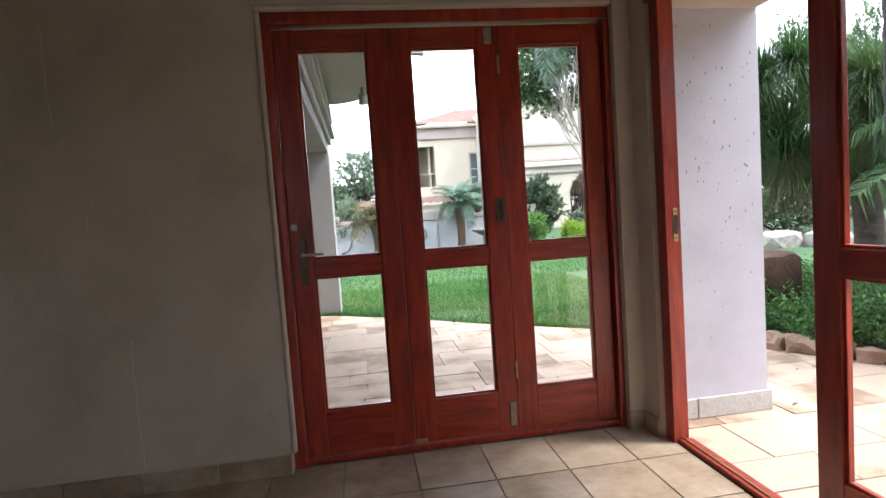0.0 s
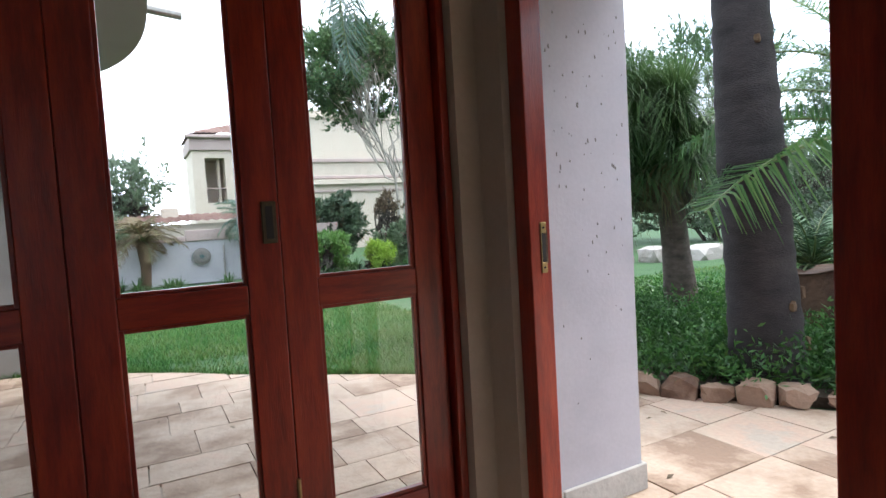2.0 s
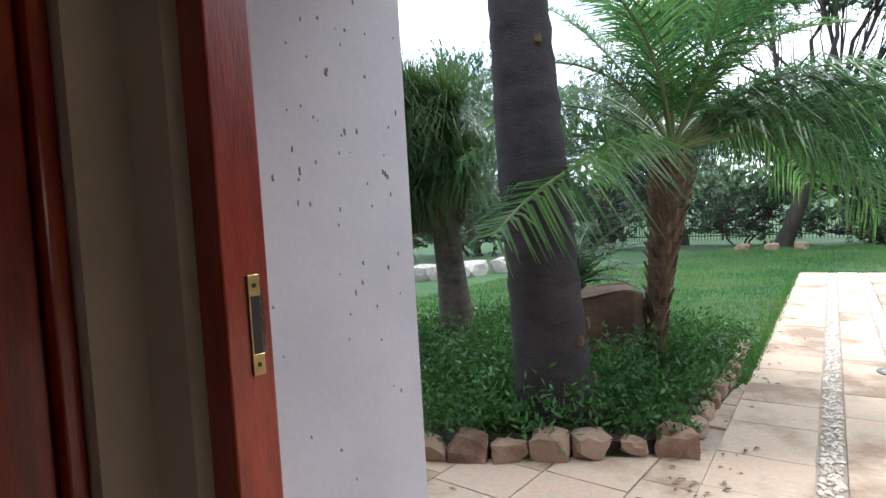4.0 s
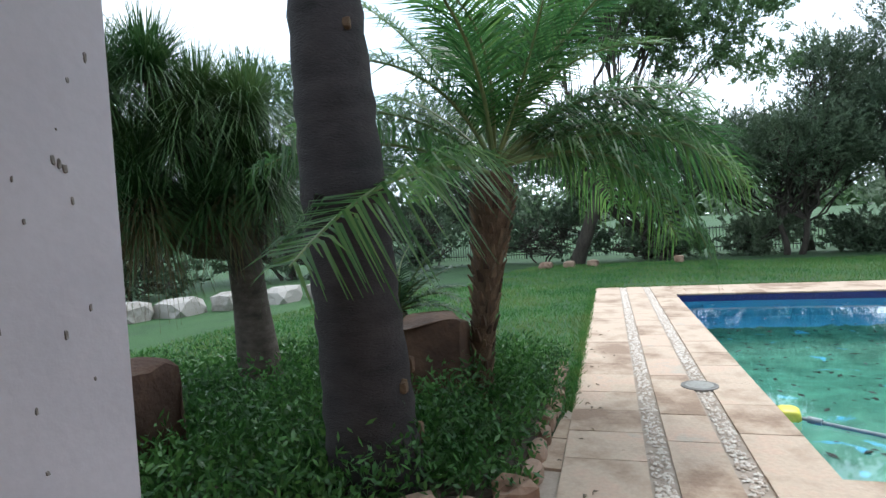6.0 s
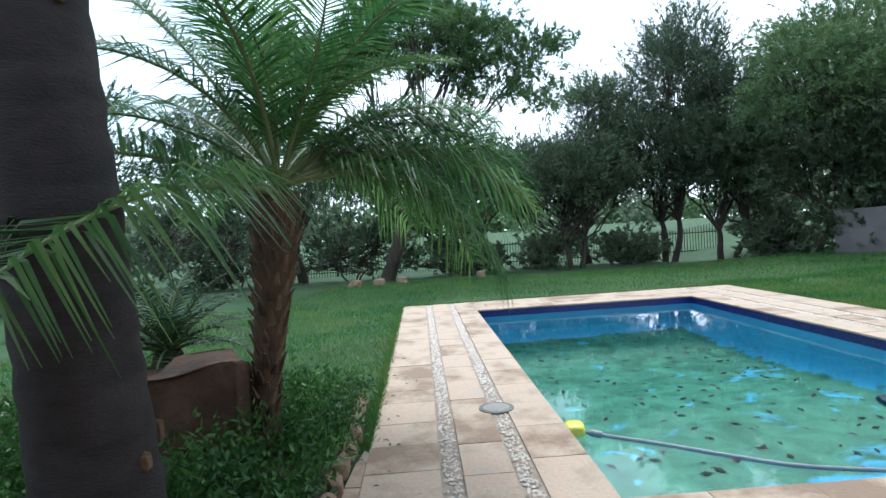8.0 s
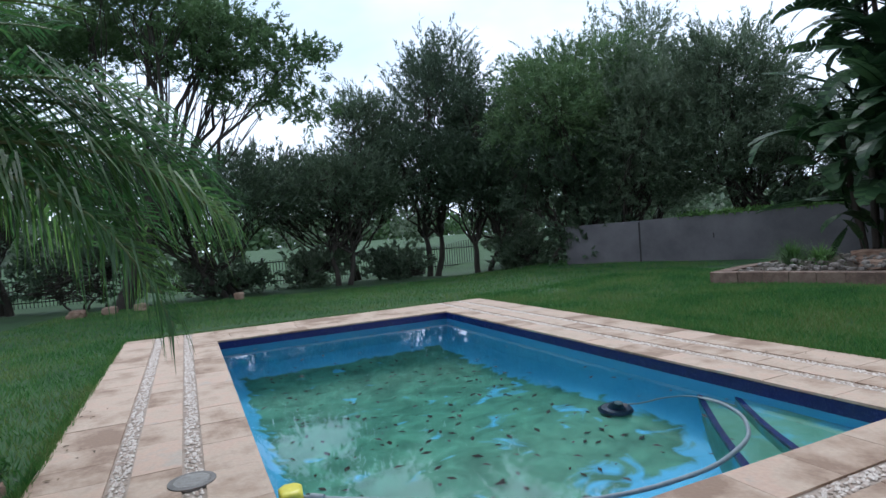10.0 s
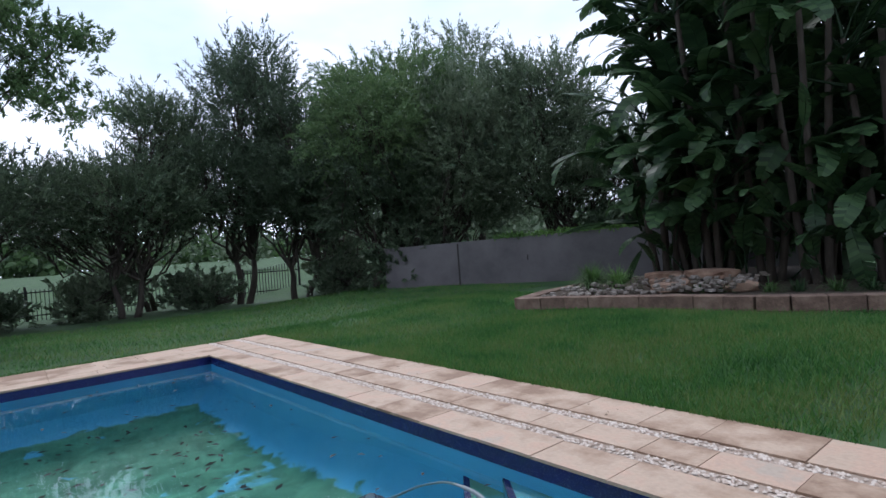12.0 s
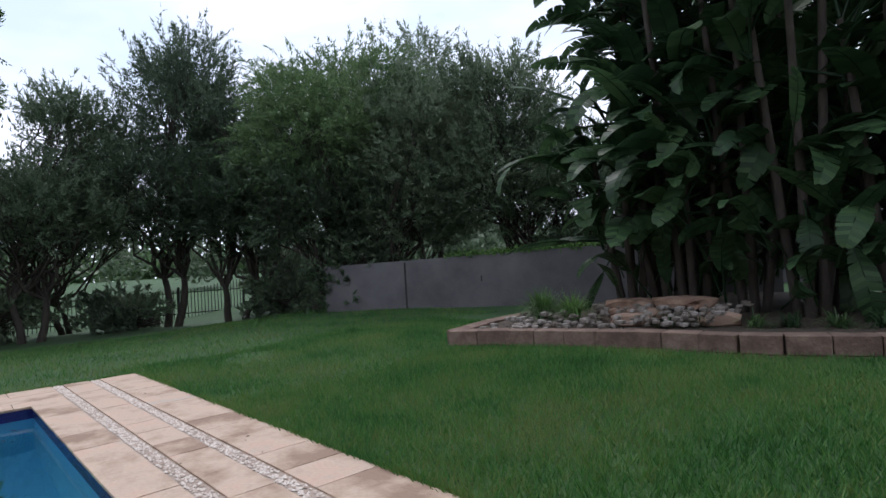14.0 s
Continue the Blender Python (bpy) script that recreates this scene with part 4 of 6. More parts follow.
# far garden trees
TREES = [
    ("acacia_tree", (21.5, 4.6), [(20.9, 3.4, 8.3, 2.2, 2.4, 0.55), (20.0, 1.3, 7.5, 1.6, 1.7, 0.45), (19.3, -0.3, 6.6, 1.2, 1.2, 0.4), (19.0, -0.9, 5.2, 0.8, 0.8, 0.22), (20.4, 2.3, 6.8, 1.5, 1.6, 0.3), (21.5, 5.4, 7.4, 1.8, 2.0, 0.5), (20.1, 0.7, 5.8, 1.1, 1.1, 0.2), (22.2, 7.6, 7.8, 2.2, 2.2, 0.6)], 36000, 0.12, 0.05, M_ACACIA, 21, "spreading flat-topped acacia beyond the lawn", 0.32, 0.27),
    ("olive_tree", (23.8, -5.8), [(23.6, -6.5, 6.4, 1.9, 1.8, 2.1), (23.7, -6.7, 8.1, 1.0, 1.0, 0.8), (23.4, -5.4, 3.9, 2.2, 2.1, 1.3), (23.8, -4.4, 5.0, 1.1, 1.1, 1.0)], 24000, 0.15, 0.04, M_OLIVE, 22, "dark fine-leaved tree by the fence", 0.25, 0.13),
    ("olive_tree", (23.5, -2.2), [(23.3, -2.4, 3.2, 2.5, 2.2, 1.05), (23.3, -3.3, 5.2, 1.1, 1.1, 1.3)], 16000, 0.15, 0.042, M_OLIVE, 23, "low spreading dark tree by the fence", 0.25, 0.11),
    ("olive_tree", (23.0, 1.6), [(22.6, 1.4, 3.2, 2.7, 2.4, 1.1), (22.6, 4.4, 3.2, 2.4, 2.4, 1.1)], 17000, 0.17, 0.055, M_OLIVE, 24, "low spreading dark tree by the fence", 0.25, 0.11),
    ("round_tree", (19.0, -9.6), [(19.2, -9.8, 6.0, 2.4, 2.3, 1.5), (18.6, -8.5, 4.9, 1.9, 1.7, 1.4), (18.6, -11.0, 5.1, 1.9, 1.7, 1.4)], 34000, 0.13, 0.036, M_WILLOW, 25, "round-crowned fresh green tree behind the lawn", 0.3, 0.15),
    ("olive_tree", (19.6, -9.0), [(19.6, -9.0, 3.4, 2.5, 2.2, 1.6), (18.4, -10.6, 3.2, 2.0, 1.9, 1.4)], 19000, 0.17, 0.055, M_OLIVE, 26, "dark undergrowth tree by the wall", 0.2, 0.12),
    ("olive_tree", (20.4, -13.8), [(20.4, -14.0, 8.1, 0.9, 1.0, 1.5), (20.8, -12.2, 8.1, 0.4, 0.5, 1.1), (20.4, -13.6, 5.4, 2.4, 2.4, 2.2)], 17000, 0.18, 0.055, M_OLIVE, 27, "tall dark tree behind the wall", 0.3, 0.14),
    ("olive_tree", (15.2, -13.2), [(15.4, -12.9, 5.2, 1.4, 1.5, 1.4), (15.6, -12.6, 3.4, 1.9, 1.8, 1.5), (13.6, -13.8, 3.0, 1.4, 1.3, 1.1)], 30000, 0.14, 0.04, M_OLIVE, 28, "grey-green tree leaning over the boundary wall", 0.3, 0.12),
    ("olive_tree", (24.0, 8.5), [(23.6, 8.6, 4.0, 2.8, 2.6, 2.2), (24.0, 11.5, 4.6, 2.8, 2.6, 2.2)], 15000, 0.19, 0.06, M_OLIVE, 29, "dark tree beyond the lawn", 0.25, 0.13),
    ("olive_tree", (18.5, 14.5), [(18.5, 14.6, 4.6, 3.0, 3.0, 2.4), (15.5, 16.5, 4.0, 2.6, 2.6, 2.2)], 15000, 0.19, 0.06, M_ACACIA, 30, "leafy tree beyond the lawn", 0.3, 0.14),
    ("olive_tree", (22.4, -7.6), [(22.2, -7.8, 4.6, 1.9, 1.7, 2.2), (22.4, -7.2, 3.0, 1.8, 1.7, 0.9)], 17000, 0.17, 0.055, M_OLIVE, 33, "dark fine-leaved tree by the fence", 0.25, 0.12),
    ("olive_tree", (25.4, -3.4), [(25.2, -3.6, 3.3, 1.8, 2.4, 1.0), (25.4, -0.6, 3.2, 1.8, 2.2, 1.0)], 12000, 0.17, 0.05, M_OLIVE, 34, "dark fine-leaved tree by the fence", 0.25, 0.10),
    ("olive_tree", (17.2, -10.6), [(17.0, -10.8, 4.2, 1.5, 1.5, 1.9), (17.4, -10.9, 2.4, 1.5, 1.2, 1.0)], 14000, 0.17, 0.055, M_OLIVE, 35, "dark tree behind the boundary wall", 0.3, 0.11),
    ("dark_thicket", (7.0, -13.0), [(9.2, -12.8, 3.6, 1.7, 1.2, 3.0), (6.6, -12.6, 4.2, 2.6, 1.2, 3.8), (3.6, -12.4, 4.2, 2.4, 1.2, 3.9)], 38000, 0.24, 0.10, M_STRELITZIA, 36, "dense dark thicket behind the raised bed", 0.3, 0.12),
    ("garden_tree", (7.0, 16.6), [(5.3, 16.4, 4.9, 1.2, 1.0, 0.4), (7.2, 16.2, 5.6, 1.8, 1.4, 0.55), (8.2, 16.6, 4.8, 1.0, 0.8, 0.4), (6.0, 16.4, 4.4, 0.9, 0.8, 0.3), (5.9, 16.4, 6.0, 1.4, 1.2, 0.45)], 16000, 0.12, 0.06, M_ACACIA, 31, "slender pale-stemmed garden tree with airy crown", 0.45, 0.055),
]
for nm, b, bl, n, le, wi, mt, sd, lab, fk, r in TREES:
    thin = nm in ("olive_tree", "acacia_tree", "round_tree")
    build_tree(nm, b, bl, int(n * (2.5 if thin else 2.2)), le if le < 0.16 else le * 0.85, wi if le < 0.16 else wi * 0.85, mt, sd, lab, fk, r, stems=2 if nm in ("olive_tree", "garden_tree") else 1,
               limbs={"garden_tree": 8, "acacia_tree": 13}.get(nm, 12), bark=M_BRANCH_PALE if nm == "garden_tree" else None,
               shoot={"acacia_tree": 0.4, "round_tree": 0.75}.get(nm, 0.8 if thin else 0.4), up={"acacia_tree": 0.5, "round_tree": 0.2, "dark_thicket": 0.2}.get(nm, 0.8), spread=0.34 if nm == "acacia_tree" else 0.42)


# ---- boundary wall, fence, raised bed, strelitzia ----
def build_boundary():
    a, b = np.array([18.3, -8.66]), np.array([9.0, -13.98])
    d = (b - a) / np.linalg.norm(b - a)
    nrm = np.array([-d[1], d[0]]) * 0.1
    n = 12
    vs, L = [], np.linalg.norm(b - a)
    for i in range(n + 1):
        p = a + d * L * i / n
        top = 1.29 + 0.16 * i / n
        for o, z in ((-1, -0.3), (1, -0.3), (1, top), (-1, top)):
            vs.append((p[0] + o * nrm[0], p[1] + o * nrm[1], z))
    fs = [(i * 4 + k, (i + 1) * 4 + k, (i + 1) * 4 + (k + 1) % 4, i * 4 + (k + 1) % 4) for i in range(n) for k in range(4)] + [(3, 2, 1, 0), tuple(n * 4 + k for k in range(4))]
    w = structure(mesh_object("boundary_wall", vs, fs, M_WALL_GREY), "grey plastered boundary wall with a dark joint", "wall")
    for s, wd in ((2.42, 0.045), (4.45, 0.03)):
        p = a + d * s
        q = np.array([d[1], -d[0]])
        q = q if q @ np.array([-1, 1]) > 0 else -q
        bm = box_bm(-wd / 2, wd / 2, -0.012, 0.012, 0.05 if s < 3 else 0.72, 1.28 if s < 3 else 0.86)
        bm.transform(Matrix.Translation((p[0] + q[0] * 0.1, p[1] + q[1] * 0.1, 0)) @ Matrix.Rotation(math.atan2(d[1], d[0]), 4, "Z"))
        part("joint", bm, M_BLACK, w)
    # creeper along the wall's top
    rng = np.random.default_rng(3)
    s = rng.uniform(3.6, L, 2600)
    c = a + d * s[:, None] + rng.normal(0, 0.09, (2600, 2))
    z = 1.29 + 0.16 * s / L + np.abs(rng.normal(0, 0.05, 2600))
    v, f = leaves(np.column_stack([c, z]), 0.10, 0.05, rng)
    tagged(big_mesh("creeper", v, f, M_BRIGHT), "thin green creeper along the wall top", "creeper", kind="stuff")


build_boundary()


def build_fence():
    fence = thing("palisade_fence", (27.5, -4.0, float(ground_z(27.5, -4.0))), "black steel palisade fence between lawn and golf course", "fence")
    picket = bpy.data.meshes.new("picket")
    bm = box_bm(-0.012, 0.012, -0.012, 0.012, -0.05, 1.08)
    bm.to_mesh(picket)
    bm.free()
    picket.materials.append(M_FENCE)
    for y in np.arange(-9.4, 13, 0.125):
        ob = new("picket", picket)
        under(ob, fence)
        ob.matrix_basis = Matrix.Translation((27.5, y, float(ground_z(27.5, y))))
    for i in range(10):
        y = -9.4 + i * 2.45
        z = float(ground_z(27.5, y))
        part("post", box_bm(27.46, 27.54, y - 0.04, y + 0.04, z - 0.1, z + 1.2, 0.006), M_FENCE, fence)
    for z in (0.18, 0.98):
        part("rail", box_bm(27.48, 27.52, -9.4, 13, -0.33 + z, -0.29 + z), M_FENCE, fence)


build_fence()

BED = [(10.15, -6.45), (9.5, -6.87), (8.75, -7.2), (8.1, -7.45), (7.46, -7.6), (6.99, -7.68), (6.54, -7.85), (5.94, -8.16), (5.2, -8.6), (4.4, -9.1), (3.6, -9.7)]


def along_path(path, step):
    p = np.array(path, float)
    seg = np.linalg.norm(np.diff(p, axis=0), axis=1)
    s = np.concatenate([[0], np.cumsum(seg)])
    out = []
    q = step / 2
    while q < s[-1]:
        i = int(np.searchsorted(s, q) - 1)
        c = p[i] + (p[i + 1] - p[i]) * (q - s[i]) / seg[i]
        out.append((c, math.atan2(*(p[i + 1] - p[i])[::-1])))
        q += step
    return out


def build_raised_bed():
    rng = np.random.default_rng(14)
    wall = structure(new("retaining_wall"), "low retaining wall of brown split-face blocks round the bed", "retaining wall")
    bm = box_bm(-0.5, 0.5, -0.5, 0.5, -0.5, 0.5, 0.03, 1)
    me = bpy.data.meshes.new("block")
    bm.to_mesh(me)
    bm.free()
    me.materials.append(M_BLOCK)
    for z, st, off in ((0.225, 0.385, 0), (0.03, 0.385, 0.19)):
        for c, a in along_path(BED, st):
            c = c + np.array([math.cos(a), math.sin(a)]) * off
            ob = new("block", me)
            under(ob, wall)
            ob.matrix_basis = Matrix.Translation((c[0], c[1], z + rng.uniform(-0.006, 0.006))) @ Matrix.Rotation(a + rng.uniform(-0.03, 0.03), 4, "Z") @ Matrix.Diagonal((0.375, 0.25 + rng.uniform(-0.02, 0.02), 0.19, 1))
    for c, a in along_path([(10.15, -6.5), (10.6, -7.6), (10.9, -9.0)], 0.385):
        ob = new("block", me)
        under(ob, wall)
        ob.matrix_basis = Matrix.Translation((c[0], c[1], 0.22)) @ Matrix.Rotation(a, 4, "Z") @ Matrix.Diagonal((0.375, 0.25, 0.19, 1))
    poly = [(x + 0.0, y - 0.05) for x, y in BED] + [(3.6, -14), (10.9, -13), (10.9, -9.0), (10.6, -7.6)]
    structure(part("bed_soil", poly_bm(poly, -0.1, 0.285), M_SOIL), "dark soil of the raised bed", "soil")
    # gravel at the bed's corner
    vs = []
    o = bmesh.new()
    for i in range(330):
        t = rng.random()
        x, y = 10.0 - 2.6 * t + rng.uniform(-0.1, 0.1), -6.75 - 0.62 * 2.6 * t * 0.75 - rng.random() ** 1.4 * 1.5
        s = rng.uniform(0.045, 0.12)
        bm = rock_bm((x, y, 0.29 + s * 0.25 + 0.2 * rng.random() * min(1.0, max(0.0, -6.9 - y))), (s, s * rng.uniform(0.6, 1.1), s * 0.6), i, 0.3, cuts=1)
        m2 = bpy.data.meshes.new("tmp")
        bm.to_mesh(m2)
        bm.free()
        o.from_mesh(m2)
        bpy.data.meshes.remove(m2)
    tagged(part("gravel", o, M_GRAVEL), "loose pale broken stones covering the bed's corner", "gravel", kind="stuff")
    for i, (x, y, z, sx, sy, a) in enumerate([(8.75, -8.6, 0.38, 0.75, 0.5, 10), (8.3, -9.0, 0.50, 0.8, 0.5, -15), (8.5, -8.1, 0.36, 0.5, 0.35, 25), (9.1, -9.1, 0.45, 0.7, 0.5, 5), (7.6, -8.5, 0.36, 0.5, 0.4, 40)]):
        bm = rock_bm((0, 0, 0), (sx, sy, 0.16), 40 + i, 0.2)
        bm.transform(Matrix.Translation((x, y, z)) @ Matrix.Rotation(radians(a), 4, "Z"))
        tagged(part("flat_rock", bm, M_ROCK_PALE), "flat weathered brown rock in the raised bed", "rock", "rocks of the raised bed")
    for x, y, z, n, L in [(9.75, -7.8, 0.38, 800, 0.85), (9.35, -8.0, 0.38, 500, 0.7)]:
        t = tagged(big_mesh("grass_tuft", *strap_leaves((x, y, z), n, L, rng, 0.008, (0.5, 1.5)), M_BRIGHT), "fine tufted grass clump among the stones", "grass tuft", "grass tufts")
    for i in range(7):
        x, y = 8.1 - 0.42 * i + rng.uniform(-0.15, 0.15), -8.15 - 0.16 * i
        tagged(big_mesh("bedding_plant", *strap_leaves((x, y, 0.29), 70, 0.38, rng, 0.018, (0.4, 1.5)), M_STRELITZIA if i % 2 else M_STRAP), "small strap-leaved plant behind the block wall", "plant", "plants of the raised bed")


build_raised_bed()


def paddle_mesh(name, rng, L=1.25, W=0.42, petiole=0.9, bend=0.6):
    """A torn paddle leaf on its stalk, rising along +z and bending to +x."""
    n = 17
    t = np.linspace(0, 1, n)
    ang = bend * t ** 1.5 * 1.5
    dx, dz = np.sin(ang), np.cos(ang)
    mid = np.stack([np.cumsum(dx) * L / n, 0 * t, petiole + np.cumsum(dz) * L / n], -1)
    w = W / 2 * np.sin(np.pi * np.clip(0.06 + 0.92 * t, 0, 1)) ** 0.55
    v, f = [], []
    for sg in (-1, 1):
        for i in range(n - 1):
            tear = 0.14 * rng.random() if rng.random() < 0.3 else 0.0
            gap = 0.5 if rng.random() < 0.22 else 0.0
            sag = 0.10 * rng.random()
            o = len(v)
            for k, q in ((i, 0.0), (i + 1, -tear * 0.35)):
                v.append(tuple(mid[k]))
                e = mid[k] + np.array([0.02, sg * w[k] * (1 - tear), w[k] * (0.28 - sag * 4 * w[k])])
                e = e + (mid[i] - mid[i + 1]) * (-0.25 + q * 2 + (gap if k > i else 0.0))
                v.append(tuple(e))
            f.append((o, o + 1, o + 3, o + 2))
    sv, sf = tube(np.concatenate([[[0, 0, 0], [0, 0, petiole * 0.5]], mid[::3]]), np.array([0.025, 0.02] + [0.014 * (1 - 0.17 * k) for k in range(len(mid[::3]))]), 5)
    V, F = joined([(np.array(v), np.array(f)), (sv, sf)])
    ob = big_mesh(name, V, F, M_STRELITZIA)
    me = ob.data
    bpy.data.objects.remove(ob)
    return me


def build_strelitzia():
    rng = np.random.default_rng(17)
    meshes = [paddle_mesh("paddle_leaf", rng, rng.uniform(0.85, 1.25), rng.uniform(0.28, 0.40), rng.uniform(0.35, 0.65), b) for b in (0.25, 0.5, 0.8, 1.0, 1.25, 0.65)]
    lone = [(9.5, -9.65, 5.9), (9.05, -9.9, 6.6), (8.5, -9.7, 6.4), (7.8, -10.0, 6.8), (7.0, -9.7, 6.4), (6.1, -10.0, 6.8), (5.2, -10.3, 6.4), (9.0, -10.7, 6.8), (7.3, -11.2, 7.2)]
    for k, (x, y, h) in enumerate(lone):
        p = thing("strelitzia", (x, y, 0.28), "giant strelitzia with dark torn paddle leaves in the raised bed", "strelitzia", "strelitzia clump")
        for s in range(6):
            a = s * 1.05 + k
            rise = 0.34 + 0.11 * s
            top = np.array([x + 0.5 * math.cos(a), y + 0.5 * math.sin(a), h * rise])
            q = np.linspace(0, 1, 6)[:, None]
            line = np.array([[x + 0.15 * math.cos(a), y + 0.15 * math.sin(a), 0.2]]) * (1 - q) + top[None] * q
            under(big_mesh("stem", *tube(line, np.linspace(0.065, 0.04, 6), 8), M_BRANCH, True), p)
            # the leaves of one head stand in a fan, both ways from a middle plane; heads at the clump's end turn to the light
            plane = rng.uniform(0, math.pi) if k > 1 else radians(65 + rng.uniform(-35, 35))
            for i in range(14):
                side = i % 2
                tilt = 12 + 105 * (i // 2) / 8 + rng.uniform(-10, 10)
                az = plane + math.pi * side + rng.uniform(-0.45, 0.45)
                sc = rng.uniform(0.75, 1.15)
                ob = new("paddle_leaf", meshes[(i * 5 + s + k) % 6])
                under(ob, p)
                ob.matrix_basis = Matrix.Translation(top + np.array([0, 0, rng.uniform(-0.75, 0.1)])) @ Matrix.Rotation(az, 4, "Z") @ Matrix.Rotation(radians(tilt), 4, "Y") @ Matrix.Rotation(radians(rng.uniform(-30, 30)), 4, "Z") @ Matrix.Diagonal((sc, sc, sc, 1))
        # young shoots and old hanging leaves about the foot
        for i in range(30):
            a = i * 2.4 + k
            r, z = rng.uniform(0.1, 0.75 if k > 1 else 0.35), rng.uniform(0.3, 2.9)
            tilt = rng.uniform(10, 60) if z < 1.2 else rng.uniform(40, 150)
            sc = rng.uniform(0.6, 0.9) * (1.0 if k > 1 else 0.85)
            ob = new("paddle_leaf", meshes[(i + k) % 6])
            under(ob, p)
            ob.matrix_basis = Matrix.Translation((x + r * math.cos(a), y + r * math.sin(a), z)) @ Matrix.Rotation(a + rng.uniform(-0.5, 0.5), 4, "Z") @ Matrix.Rotation(radians(tilt), 4, "Y") @ Matrix.Rotation(radians(rng.uniform(-60, 60)), 4, "Z") @ Matrix.Diagonal((sc, sc, sc, 1))


build_strelitzia()

# shrubs along the fence and under the trees
SHRUBS = [((24.6, -1.4), [(24.6, -1.4, 0.35, 1.4, 1.2, 0.55)]), ((24.4, -4.6), [(24.4, -4.6, 0.2, 1.0, 0.9, 0.6)]), ((24.2, 2.2), [(24.2, 2.2, 0.4, 2.0, 2.0, 0.6)]), ((23.6, 6.2), [(23.6, 6.2, 0.8, 2.0, 2.4, 1.2)]),
          ((21.0, -8.6), [(21.0, -8.6, 0.35, 1.4, 1.0, 0.5)]), ((18.6, -9.4), [(18.4, -9.6, 1.1, 1.2, 1.0, 1.1)]), ((23.0, -9.0), [(23.0, -9.4, 1.6, 1.8, 1.6, 1.6)]), ((13.2, -12.4), [(13.4, -13.4, 1.4, 1.3, 0.9, 1.0)]),
          ((22.5, 10.5), [(22.5, 10.6, 1.3, 2.4, 2.4, 1.7)]), ((16.8, 13.2), [(16.8, 13.4, 1.2, 3.0, 1.6, 1.5)]), ((11.2, 13.5), [(11.0, 13.6, 1.0, 2.8, 1.2, 1.2)]), ((26.2, 14.5), [(26.2, 14.5, 2.0, 2.6, 3.0, 2.4)])]
for i, (b, bl) in enumerate(SHRUBS):
    build_tree("shrub", b, bl, 6500 if i < 8 else 9000, 0.16, 0.075, M_OLIVE, 60 + i, "dense dark green shrub at the lawn's edge", 0.3, 0.04, stems=3, limbs=6, category="shrub", group="shrubs along the lawn", shoot=0.32)


def build_far_woods():
    rng = np.random.default_rng(77)
    pts = []
    for i in range(150):
        a = radians(rng.uniform(-62, 62))
        d = rng.uniform(95, 140)
        c = np.array([d * math.cos(a), d * math.sin(a), 1.0])
        h = rng.uniform(3, 7)
        g = rng.normal(size=(170, 3))
        g *= rng.random((170, 1)) ** 0.4 / np.linalg.norm(g, axis=1)[:, None]
        pts.append(c + g * [5.5, 5.5, h * 0.55] + [0, 0, h * 0.5])
    v, f = leaves(np.concatenate(pts), 1.3, 0.9, rng)
    tagged(big_mesh("far_woods", v, f, M_ACACIA), "distant belt of trees beyond the golf course", "woods", kind="stuff")
    pts = []
    for i in range(46):
        x, y = rng.uniform(33, 60), rng.uniform(-60, 30)
        if -14 < y < 2 and x < 50:
            continue
        h = rng.uniform(3, 6)
        g = rng.normal(size=(420, 3))
        g *= rng.random((420, 1)) ** 0.4 / np.linalg.norm(g, axis=1)[:, None]
        pts.append(np.array([x, y, 0.3 + h * 0.6]) + g * [2.6, 2.6, h * 0.5])
    v, f = leaves(np.concatenate(pts), 0.55, 0.3, rng)
    tagged(big_mesh("golf_course_trees", v, f, M_OLIVE), "clumps of trees on the golf course", "woods", kind="stuff")


build_far_woods()

# ---- the palm bed ----
BEDP = [(2.95, 4.2), (3.1, 3.75), (3.4, 3.25), (3.9, 2.62), (4.6, 2.62), (5.6, 2.68), (6.6, 2.8), (6.7, 3.4), (6.2, 4.6), (5.6, 5.7), (4.4, 6.1), (3.3, 5.4)]
structure(part("palm_bed_soil", poly_bm(BEDP, -0.1, 0.045), M_SOIL), "dark soil of the palm bed", "soil")


